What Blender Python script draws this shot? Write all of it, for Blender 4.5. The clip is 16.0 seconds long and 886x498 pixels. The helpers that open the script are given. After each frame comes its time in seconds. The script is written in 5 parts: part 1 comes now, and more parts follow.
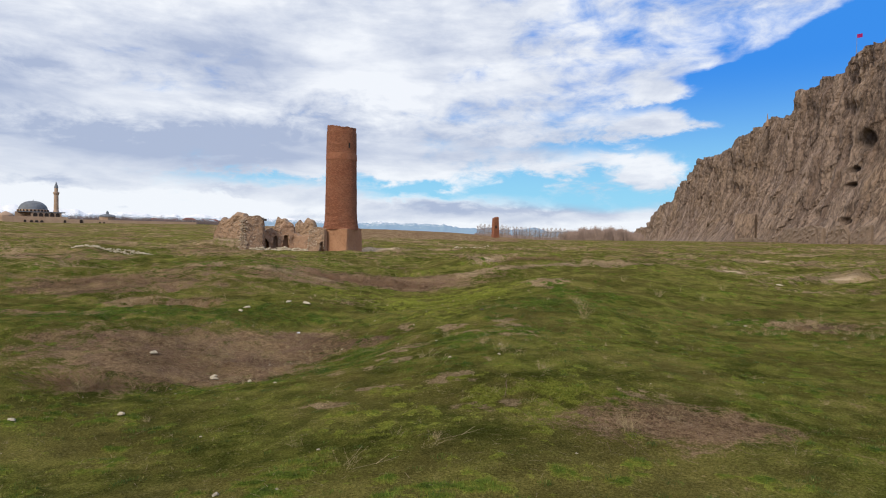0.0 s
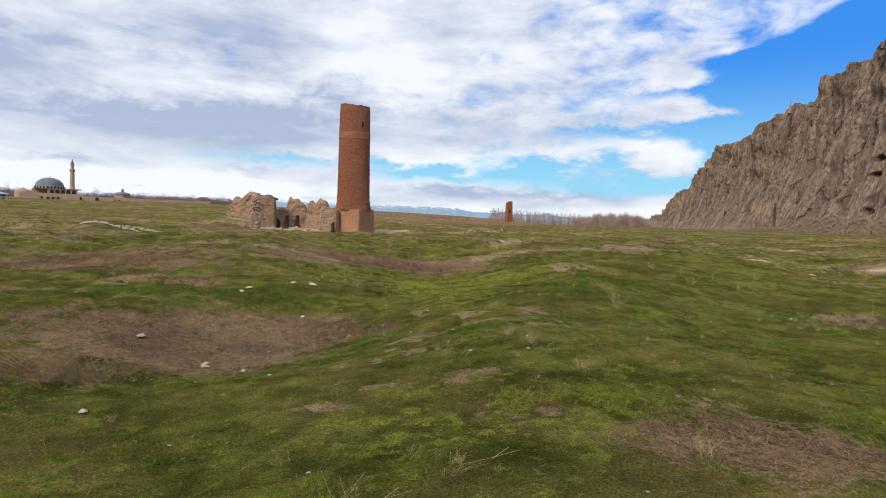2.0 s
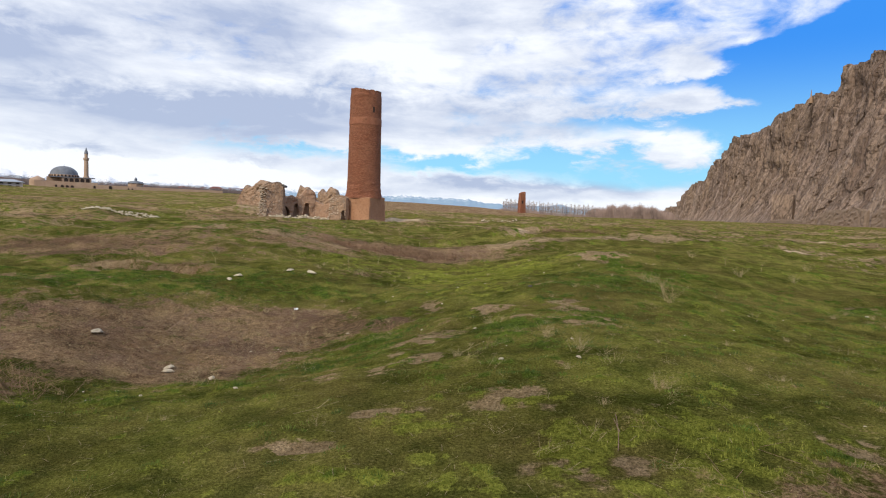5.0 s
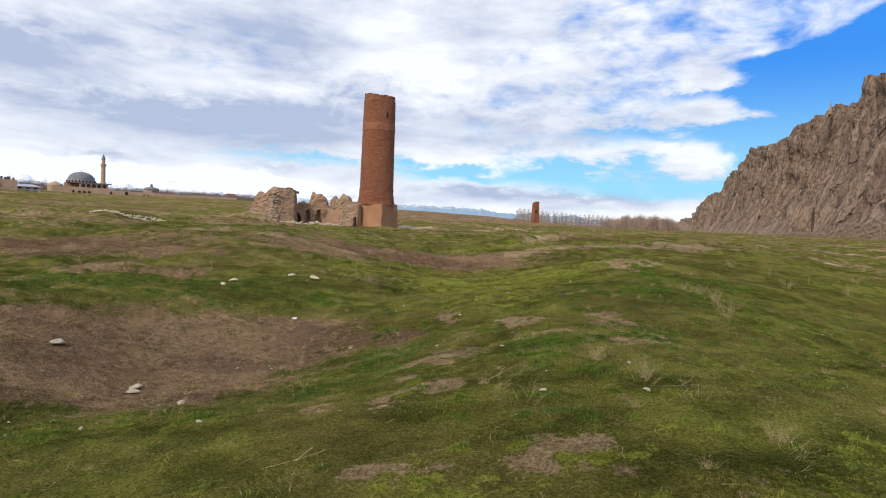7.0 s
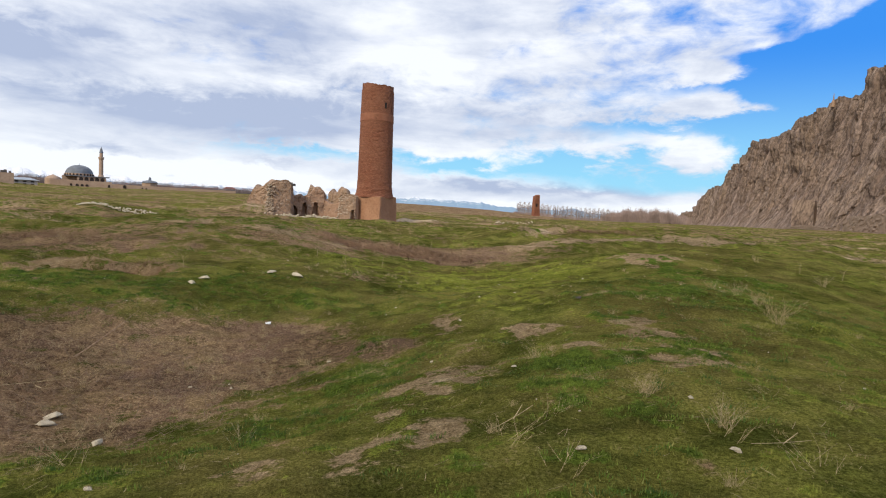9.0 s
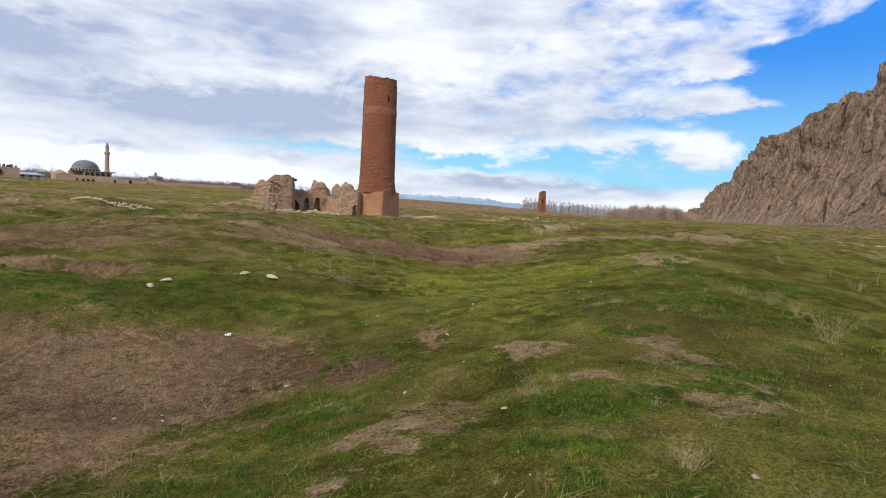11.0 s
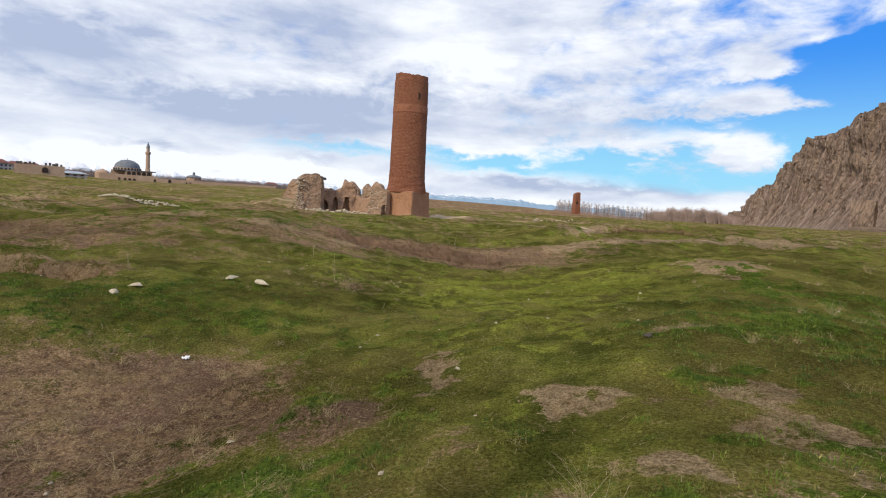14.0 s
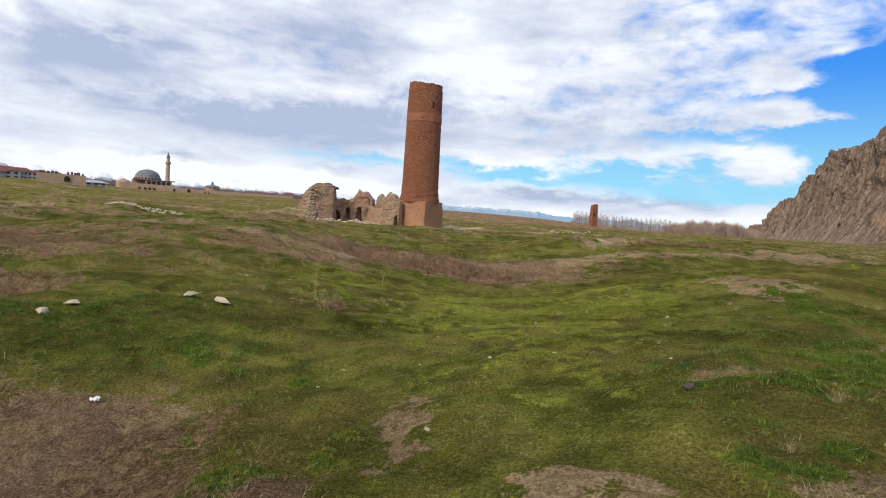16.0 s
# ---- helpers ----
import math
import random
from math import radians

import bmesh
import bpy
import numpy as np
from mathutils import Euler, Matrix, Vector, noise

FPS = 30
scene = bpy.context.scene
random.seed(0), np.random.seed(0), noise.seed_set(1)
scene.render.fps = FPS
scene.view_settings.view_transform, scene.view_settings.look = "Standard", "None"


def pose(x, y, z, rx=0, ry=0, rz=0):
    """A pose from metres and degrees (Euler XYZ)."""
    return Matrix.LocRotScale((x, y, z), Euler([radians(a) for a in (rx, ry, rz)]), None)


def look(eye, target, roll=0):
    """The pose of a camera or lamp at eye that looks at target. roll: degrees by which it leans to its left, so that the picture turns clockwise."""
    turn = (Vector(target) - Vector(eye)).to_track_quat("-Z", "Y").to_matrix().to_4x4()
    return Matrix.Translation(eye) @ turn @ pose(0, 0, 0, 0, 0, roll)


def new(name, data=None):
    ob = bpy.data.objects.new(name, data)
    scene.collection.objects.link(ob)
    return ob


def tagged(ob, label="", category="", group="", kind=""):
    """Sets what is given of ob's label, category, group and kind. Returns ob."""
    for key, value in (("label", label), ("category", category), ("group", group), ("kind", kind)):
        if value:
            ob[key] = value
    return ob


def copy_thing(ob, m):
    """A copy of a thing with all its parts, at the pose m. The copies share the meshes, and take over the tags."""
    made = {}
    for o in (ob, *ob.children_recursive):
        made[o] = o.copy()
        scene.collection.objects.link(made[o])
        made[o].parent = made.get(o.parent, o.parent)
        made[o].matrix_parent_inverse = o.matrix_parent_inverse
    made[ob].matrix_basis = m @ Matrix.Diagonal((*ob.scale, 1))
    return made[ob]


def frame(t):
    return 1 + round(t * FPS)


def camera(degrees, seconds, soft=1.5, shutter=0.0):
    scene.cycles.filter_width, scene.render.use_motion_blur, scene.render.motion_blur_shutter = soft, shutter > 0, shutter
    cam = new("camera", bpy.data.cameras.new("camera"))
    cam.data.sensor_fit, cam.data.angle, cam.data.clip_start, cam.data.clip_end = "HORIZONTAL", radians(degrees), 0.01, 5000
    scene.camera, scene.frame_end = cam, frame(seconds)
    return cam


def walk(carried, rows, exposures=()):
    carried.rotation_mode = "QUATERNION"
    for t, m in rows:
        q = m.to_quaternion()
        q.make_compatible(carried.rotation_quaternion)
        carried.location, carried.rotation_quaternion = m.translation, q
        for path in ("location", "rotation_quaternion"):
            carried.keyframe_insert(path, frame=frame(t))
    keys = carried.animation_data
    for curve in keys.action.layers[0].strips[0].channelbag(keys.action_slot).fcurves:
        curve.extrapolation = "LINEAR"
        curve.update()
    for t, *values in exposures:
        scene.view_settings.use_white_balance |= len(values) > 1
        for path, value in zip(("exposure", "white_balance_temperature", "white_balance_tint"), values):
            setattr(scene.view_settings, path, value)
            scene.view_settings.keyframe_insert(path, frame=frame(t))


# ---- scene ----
cam = camera(75.0, 16.0, soft=1.1)
PATH = [
    (0, (2.587, -6.049, 2.575), (2.516, -4.05, 2.539), 0.7),
    (0.5, (2.507, -5.68, 2.527), (2.423, -3.682, 2.476), 0.9),
    (1, (2.45, -5.336, 2.497), (2.356, -3.339, 2.443), 1.4),
    (1.5, (2.408, -4.912, 2.44), (2.307, -2.916, 2.367), 1.6),
    (2, (2.383, -4.548, 2.417), (2.271, -2.553, 2.324), 1.7),
    (2.5, (2.331, -4.152, 2.38), (2.209, -2.16, 2.255), 1.7),
    (3, (2.28, -3.801, 2.33), (2.155, -1.809, 2.202), 1.8),
    (5.5, (2.1, -1.839, 2.067), (1.938, 0.151, 1.945), 2.0),
    (6, (2.046, -1.455, 2.024), (1.871, 0.534, 1.907), 2.0),
    (6.5, (1.935, -1.032, 1.915), (1.745, 0.955, 1.8), 2.3),
    (7, (1.894, -0.633, 1.872), (1.699, 1.355, 1.777), 2.6),
    (7.5, (1.858, -0.137, 1.784), (1.663, 1.852, 1.693), 2.6),
    (8, (1.816, 0.272, 1.784), (1.62, 2.26, 1.689), 2.5),
    (8.5, (1.76, 0.702, 1.746), (1.564, 2.69, 1.642), 2.7),
    (9, (1.777, 1.048, 1.796), (1.583, 3.035, 1.679), 2.6),
    (11.5, (1.947, 2.847, 1.806), (1.721, 4.829, 1.671), 2.8),
    (12, (1.95, 3.158, 1.829), (1.707, 5.138, 1.688), 2.9),
    (12.5, (1.913, 3.504, 1.774), (1.651, 5.481, 1.626), 3.2),
    (13, (1.907, 3.812, 1.762), (1.631, 5.787, 1.612), 3.2),
    (13.5, (1.92, 4.191, 1.718), (1.631, 6.164, 1.562), 3.2),
    (14, (1.934, 4.558, 1.718), (1.61, 6.527, 1.584), 3.2),
    (14.5, (1.931, 4.979, 1.654), (1.574, 6.942, 1.524), 3.2),
    (15, (1.978, 5.366, 1.649), (1.611, 7.328, 1.529), 3.6),
    (15.5, (2.019, 5.815, 1.645), (1.649, 7.777, 1.528), 3.6),
    (16, (2.056, 6.17, 1.685), (1.674, 8.131, 1.586), 3.6),
]
walk(cam, [(t, look(eye, target, roll)) for t, eye, target, roll in PATH], [(0, 0.0), (3, 0.11), (6, 0.15), (9, 0.12), (16, 0.12)])

# ---- light ----
SUN_AZ, SUN_EL = radians(-154), radians(38)          # from behind the walk, to its left
sun = new("sun", bpy.data.lights.new("sun", "SUN"))
sun.data.energy, sun.data.angle, sun.data.color = 2.5, radians(9), (1.0, 0.905, 0.745)
sun_from = Vector((math.sin(SUN_AZ) * math.cos(SUN_EL), math.cos(SUN_AZ) * math.cos(SUN_EL), math.sin(SUN_EL)))
sun.rotation_euler = sun_from.to_track_quat("Z", "Y").to_euler()
scene.view_settings.exposure = 0.0


class Nodes:
    """Short ways to add shader nodes to one tree."""

    def __init__(self, tree):
        self.tree = tree
        tree.nodes.clear()

    def add(self, kind, values=None, **settings):
        n = self.tree.nodes.new(kind)
        for k, v in settings.items():
            setattr(n, k, v)
        for k, v in (values or {}).items():
            if isinstance(v, bpy.types.NodeSocket):
                self.tree.links.new(v, n.inputs[k])
            else:
                n.inputs[k].default_value = v
        return n

    def math(self, op, a, b=0.0, c=0.0, clamp=False):
        return self.add("ShaderNodeMath", {0: a, 1: b, 2: c}, operation=op, use_clamp=clamp).outputs[0]

    def noise(self, vec, scale, detail=4.0, rough=0.55, warp=0.0, w=None):
        vals = {"Vector": vec, "Scale": scale, "Detail": detail, "Roughness": rough, "Distortion": warp}
        return self.add("ShaderNodeTexNoise", vals).outputs[0]

    def span(self, v, lo, hi, a=0.0, b=1.0, smooth=True):
        kind = "SMOOTHSTEP" if smooth else "LINEAR"
        return self.add("ShaderNodeMapRange", {0: v, 1: lo, 2: hi, 3: a, 4: b}, interpolation_type=kind).outputs[0]

    def mix(self, f, a, b, blend="MIX"):
        n = self.add("ShaderNodeMix", data_type="RGBA", blend_type=blend, clamp_factor=True)
        for i, v in ((0, f), (6, a), (7, b)):
            if isinstance(v, bpy.types.NodeSocket):
                self.tree.links.new(v, n.inputs[i])
            else:
                n.inputs[i].default_value = v if i == 0 else (*v[:3], 1)
        return n.outputs[2]

    def scaled(self, vec, s, rot=(0, 0, 0)):
        return self.add("ShaderNodeMapping", {"Vector": vec, "Scale": s, "Rotation": rot}).outputs[0]


def build_world():
    world = bpy.data.worlds.new("sky")
    world.use_nodes = True
    scene.world = world
    n = Nodes(world.node_tree)
    sky = n.add("ShaderNodeTexSky", sky_type="NISHITA", sun_disc=False, sun_elevation=SUN_EL,
                sun_rotation=SUN_AZ, air_density=1.0, dust_density=0.6, ozone_density=2.5)
    way = n.add("ShaderNodeTexCoord").outputs["Generated"]
    x, y, z = n.add("ShaderNodeSeparateXYZ", {0: way}).outputs
    deg = 180 / math.pi
    az = n.math("MULTIPLY", n.math("ARCTAN2", x, y), deg)
    el = n.math("MULTIPLY", n.math("ARCSINE", z), deg)
    # the banks drift and fray: bearings bent by slow and quick noise
    slow = n.noise(n.scaled(way, (1.0, 1.0, 2.6)), 5.0, 8.0, 0.60, 0.2)
    quick = n.noise(n.scaled(way, (1.0, 1.0, 2.2), (0, radians(14), 0)), 13.0, 8.0, 0.62, 0.3)
    streak = n.noise(n.scaled(way, (1.0, 1.0, 4.6), (radians(4), radians(9), 0)), 3.4, 7.0, 0.56, 0.25)
    azw = n.math("ADD", az, n.math("MULTIPLY", n.math("SUBTRACT", slow, 0.5), 16.0))
    elw = n.math("ADD", el, n.math("MULTIPLY", n.math("SUBTRACT", quick, 0.5), 4.5))

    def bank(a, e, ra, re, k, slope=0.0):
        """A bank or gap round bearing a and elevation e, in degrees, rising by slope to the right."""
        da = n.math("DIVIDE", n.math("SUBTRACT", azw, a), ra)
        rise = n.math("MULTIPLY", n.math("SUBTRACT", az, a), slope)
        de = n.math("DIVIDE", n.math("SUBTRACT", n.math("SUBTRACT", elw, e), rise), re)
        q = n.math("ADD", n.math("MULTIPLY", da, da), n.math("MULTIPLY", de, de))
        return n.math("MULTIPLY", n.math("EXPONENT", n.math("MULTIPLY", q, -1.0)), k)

    def total(start, rows):
        for row in rows:
            start = n.math("ADD", start, bank(*row))
        return start
    body = n.math("ADD", n.span(az, 14.0, -12.0, 0.70, 1.20), n.math("ADD", n.math("MULTIPLY", n.math("SUBTRACT", slow, 0.5), 1.5), n.math("MULTIPLY", n.math("SUBTRACT", quick, 0.5), 1.5)))
    # clear air to the right, its edge leaning outwards high up
    shift = n.math("MULTIPLY", n.math("MAXIMUM", n.math("SUBTRACT", el, 14.8), 0.0), 3.2)
    clear_r = n.math("MULTIPLY", n.span(n.math("SUBTRACT", azw, shift), 18.5, 24.5), n.span(az, 60.0, 100.0, 1.0, 0.0))
    cover = n.math("SUBTRACT", body, n.math("MULTIPLY", clear_r, 1.45))
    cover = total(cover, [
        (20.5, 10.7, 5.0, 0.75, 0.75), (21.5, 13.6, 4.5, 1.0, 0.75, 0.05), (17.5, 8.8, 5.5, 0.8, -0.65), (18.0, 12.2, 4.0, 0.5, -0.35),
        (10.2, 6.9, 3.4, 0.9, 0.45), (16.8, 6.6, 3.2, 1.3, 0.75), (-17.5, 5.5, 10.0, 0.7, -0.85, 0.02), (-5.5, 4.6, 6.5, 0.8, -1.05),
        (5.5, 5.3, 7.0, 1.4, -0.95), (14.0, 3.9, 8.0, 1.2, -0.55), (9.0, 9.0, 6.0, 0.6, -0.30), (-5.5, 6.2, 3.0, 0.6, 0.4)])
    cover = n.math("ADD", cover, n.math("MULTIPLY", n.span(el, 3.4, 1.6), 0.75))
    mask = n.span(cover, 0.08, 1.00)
    # sunlit and shaded parts of the cloud
    tone = n.math("ADD", 0.62, n.math("ADD", n.math("MULTIPLY", n.math("SUBTRACT", streak, 0.5), 2.4), n.math("MULTIPLY", n.math("SUBTRACT", quick, 0.5), 1.1)))
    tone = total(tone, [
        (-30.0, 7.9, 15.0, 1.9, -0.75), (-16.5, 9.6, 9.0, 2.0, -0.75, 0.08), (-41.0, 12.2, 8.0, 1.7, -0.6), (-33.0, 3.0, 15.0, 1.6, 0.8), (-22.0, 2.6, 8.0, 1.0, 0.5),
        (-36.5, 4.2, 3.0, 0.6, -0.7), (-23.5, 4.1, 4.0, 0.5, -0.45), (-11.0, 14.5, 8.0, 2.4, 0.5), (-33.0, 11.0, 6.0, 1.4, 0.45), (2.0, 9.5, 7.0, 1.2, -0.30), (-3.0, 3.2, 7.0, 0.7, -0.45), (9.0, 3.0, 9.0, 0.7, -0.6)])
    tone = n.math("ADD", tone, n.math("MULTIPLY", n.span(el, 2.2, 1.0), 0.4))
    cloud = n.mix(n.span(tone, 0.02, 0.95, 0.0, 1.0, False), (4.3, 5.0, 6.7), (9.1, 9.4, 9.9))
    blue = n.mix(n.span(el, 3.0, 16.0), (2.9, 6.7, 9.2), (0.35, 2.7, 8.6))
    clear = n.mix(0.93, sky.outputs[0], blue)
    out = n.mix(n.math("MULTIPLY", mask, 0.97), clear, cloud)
    bg = n.add("ShaderNodeBackground", {"Color": out, "Strength": 0.10})
    n.add("ShaderNodeOutputWorld", {"Surface": bg.outputs[0]})


build_world()


# ---- materials ----
def material(name, build, rough=0.9, spec=0.25):
    m = bpy.data.materials.new(name)
    m.use_nodes = True
    n = Nodes(m.node_tree)
    p = n.add("ShaderNodeBsdfPrincipled", {"Roughness": rough, "Specular IOR Level": spec})
    pos = n.add("ShaderNodeTexCoord").outputs["Object"]
    colour, height, strength, dist = build(n, pos)
    if isinstance(colour, bpy.types.NodeSocket):
        n.tree.links.new(colour, p.inputs["Base Color"])
    else:
        p.inputs["Base Color"].default_value = (*colour, 1)
    if height is not None:
        b = n.add("ShaderNodeBump", {"Height": height, "Strength": strength, "Distance": dist})
        n.tree.links.new(b.outputs[0], p.inputs["Normal"])
    n.add("ShaderNodeOutputMaterial", {0: p.outputs[0]})
    return m


def attribute(n, name):
    return n.add("ShaderNodeAttribute", attribute_name=name).outputs["Fac"]


def turf_colour(n, pos):
    """Moss, green cushions, dead thatch and bare soil, by the growth that lies at each place."""
    dry, bare, lush, tuft = (attribute(n, k) for k in ("dry", "bare", "lush", "tuft"))
    a = n.noise(pos, 0.35, 5, 0.6)
    b = n.noise(pos, 1.7, 6, 0.65)
    c = n.noise(pos, 9.0, 6, 0.70)
    d = n.noise(pos, 38.0, 5, 0.68)
    mid = n.noise(pos, 0.8, 4, 0.6)
    clump = n.math("SUBTRACT", n.noise(pos, 3.8, 5, 0.68), 0.5)
    fine = n.math("ADD", n.math("MULTIPLY", n.math("SUBTRACT", c, 0.5), 1.5), n.math("MULTIPLY", n.math("SUBTRACT", d, 0.5), 0.9))
    moss = n.mix(n.span(b, 0.36, 0.64), (0.068, 0.076, 0.015), (0.168, 0.164, 0.034))
    moss = n.mix(n.span(a, 0.40, 0.62, 0.0, 0.5), moss, (0.185, 0.140, 0.046))
    moss = n.mix(n.span(fine, 0.05, 0.55, 0.0, 0.7), moss, (0.270, 0.215, 0.095))
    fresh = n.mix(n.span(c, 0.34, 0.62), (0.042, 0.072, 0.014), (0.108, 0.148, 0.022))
    young = n.mix(n.span(c, 0.34, 0.62), (0.130, 0.145, 0.022), (0.245, 0.255, 0.042))
    grown = n.math("ADD", n.math("ADD", n.math("ADD", n.math("MULTIPLY", tuft, 0.9), n.math("MULTIPLY", clump, 1.8)), n.math("MULTIPLY", fine, 0.75)), n.math("MULTIPLY", n.math("SUBTRACT", mid, 0.5), 1.2))
    col = n.mix(n.span(n.math("ADD", grown, n.math("MULTIPLY", lush, -1.1)), 0.30, 0.62, 0.0, 0.85), moss, young)
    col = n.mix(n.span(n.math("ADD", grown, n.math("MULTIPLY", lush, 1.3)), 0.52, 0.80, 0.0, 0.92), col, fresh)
    brown = n.mix(n.span(c, 0.35, 0.65), (0.135, 0.080, 0.046), (0.310, 0.203, 0.112))
    gold = n.noise(pos, 1.1, 5, 0.6, 0.3)
    brown = n.mix(n.span(mid, 0.46, 0.62, 0.0, 0.7), brown, (0.175, 0.106, 0.072))
    brown = n.mix(n.span(gold, 0.52, 0.66, 0.0, 0.55), brown, (0.275, 0.190, 0.090))
    brown = n.mix(n.span(d, 0.52, 0.68, 0.0, 0.7), brown, (0.290, 0.225, 0.125))
    patchy = n.math("ADD", n.math("MULTIPLY", n.math("SUBTRACT", b, 0.5), 1.5), n.math("MULTIPLY", fine, 0.45))
    col = n.mix(n.span(n.math("ADD", dry, patchy), 0.40, 0.64), col, brown)
    soil = n.mix(n.span(c, 0.3, 0.7), (0.210, 0.138, 0.074), (0.380, 0.272, 0.160))
    soil = n.mix(n.span(bare, 0.95, 1.15), soil, (0.520, 0.385, 0.255))
    broken = n.math("SUBTRACT", n.math("ADD", n.math("MULTIPLY", fine, 1.1), n.math("MULTIPLY", n.math("SUBTRACT", b, 0.5), 1.6)), n.math("ADD", n.math("MULTIPLY", tuft, 1.3), n.math("MULTIPLY", clump, 4.0)))
    open_soil = n.math("MULTIPLY", bare, n.math("ADD", 1.02, broken))
    col = n.mix(n.span(open_soil, 0.36, 0.62, 0.0, 0.90), col, soil)
    return col, c, d


def shaded(n, col, v):
    return n.mix(1.0, col, n.add("ShaderNodeCombineColor", {0: v, 1: v, 2: v}).outputs[0], "MULTIPLY")


def ground_look(n, pos):
    col, c, d = turf_colour(n, pos)
    grit = n.noise(pos, 130.0, 2, 0.6)
    col = shaded(n, col, n.span(d, 0.32, 0.68, 0.58, 1.40))
    col = shaded(n, col, n.span(grit, 0.30, 0.70, 0.72, 1.26))
    wide = n.noise(n.scaled(pos, (0.55, 1.0, 1.0)), 0.55, 6, 0.62, 0.6)
    col = shaded(n, col, n.span(wide, 0.36, 0.62, 0.70, 1.20))
    h = n.math("ADD", n.math("MULTIPLY", c, 0.8), n.math("ADD", n.math("MULTIPLY", d, 0.55), n.math("MULTIPLY", grit, 0.15)))
    return col, h, 1.0, 0.09


def earth_look(tint_a, tint_b, tint_c, scale=1.0, depth=0.08):
    def build(n, pos):
        a = n.noise(pos, 0.5 * scale, 5, 0.6)
        b = n.noise(pos, 3.5 * scale, 7, 0.65, 0.4)
        c = n.noise(pos, 20 * scale, 4, 0.6)
        col = n.mix(n.span(a, 0.35, 0.65), tint_a, tint_b)
        col = n.mix(n.span(b, 0.45, 0.75, 0, 0.8), col, tint_c)
        return col, n.math("ADD", n.math("MULTIPLY", b, 0.8), n.math("MULTIPLY", c, 0.3)), 0.8, depth
    return build


def mud_look(tint_a, tint_b, tint_c):
    """Mud mortar over rubble: smooth where the coat holds, stones showing where it is gone."""
    def build(n, pos):
        v = n.add("ShaderNodeTexVoronoi", {"Vector": n.scaled(pos, (1, 1, 1.6)), "Scale": 3.4, "Randomness": 1.0})
        cell = n.add("ShaderNodeSeparateColor", {0: v.outputs["Color"]}).outputs[0]
        a = n.noise(pos, 0.55, 6, 0.62)
        b = n.noise(pos, 2.6, 7, 0.66, 0.4)
        worn = n.span(n.math("ADD", a, n.math("MULTIPLY", n.math("SUBTRACT", b, 0.5), 0.7)), 0.50, 0.60)
        mud = n.mix(n.span(b, 0.34, 0.66), tint_a, tint_b)
        stone = n.mix(cell, tint_c, (0.46, 0.36, 0.27))
        stone = n.mix(n.span(v.outputs["Distance"], 0.30, 0.55, 0.0, 0.7), stone, tint_c)
        h = n.math("ADD", n.math("MULTIPLY", b, 0.5), n.math("MULTIPLY", n.math("MULTIPLY", worn, v.outputs["Distance"]), -1.0))
        return n.mix(n.math("MULTIPLY", worn, 0.8), mud, stone), h, 0.8, 0.08
    return build


def brick_look(n, pos):
    sep = n.add("ShaderNodeSeparateXYZ", {0: pos})
    ang = n.math("MULTIPLY", n.math("ARCTAN2", sep.outputs[1], sep.outputs[0]), 2.25)
    uv = n.add("ShaderNodeCombineXYZ", {0: ang, 1: sep.outputs[2], 2: 0.0}).outputs[0]
    wob = n.noise(pos, 1.4, 3, 0.5)
    uv = n.add("ShaderNodeVectorMath", {0: uv, 1: n.add("ShaderNodeCombineXYZ", {0: 0.0, 1: n.math("MULTIPLY", wob, 0.30), 2: 0.0}).outputs[0]}, operation="ADD").outputs[0]
    t = n.add("ShaderNodeTexBrick", {"Vector": uv, "Color1": (0.275, 0.094, 0.049, 1), "Color2": (0.370, 0.145, 0.080, 1), "Mortar": (0.215, 0.088, 0.048, 1),
              "Scale": 1.0, "Mortar Size": 0.030, "Mortar Smooth": 0.8, "Bias": 0.0, "Brick Width": 0.34, "Row Height": 0.17})
    a = n.noise(pos, 0.35, 5, 0.6)
    b = n.noise(pos, 3.0, 6, 0.7)
    col = n.mix(n.span(a, 0.38, 0.62, 0.0, 0.35), t.outputs[0], (0.360, 0.165, 0.095))
    col = n.mix(n.span(b, 0.50, 0.75, 0.0, 0.6), col, (0.175, 0.075, 0.044))
    worn = n.noise(n.scaled(pos, (1.0, 1.0, 2.2)), 3.6, 6, 0.7, 0.3)
    col = n.mix(n.span(worn, 0.50, 0.64, 0.0, 0.60), col, (0.165, 0.062, 0.036))
    col = n.mix(n.span(worn, 0.46, 0.36, 0.0, 0.6), col, (0.420, 0.190, 0.108))
    h = n.math("SUBTRACT", n.math("MULTIPLY", worn, -1.2), n.math("MULTIPLY", t.outputs[1], 0.35))
    return col, h, 1.0, 0.16


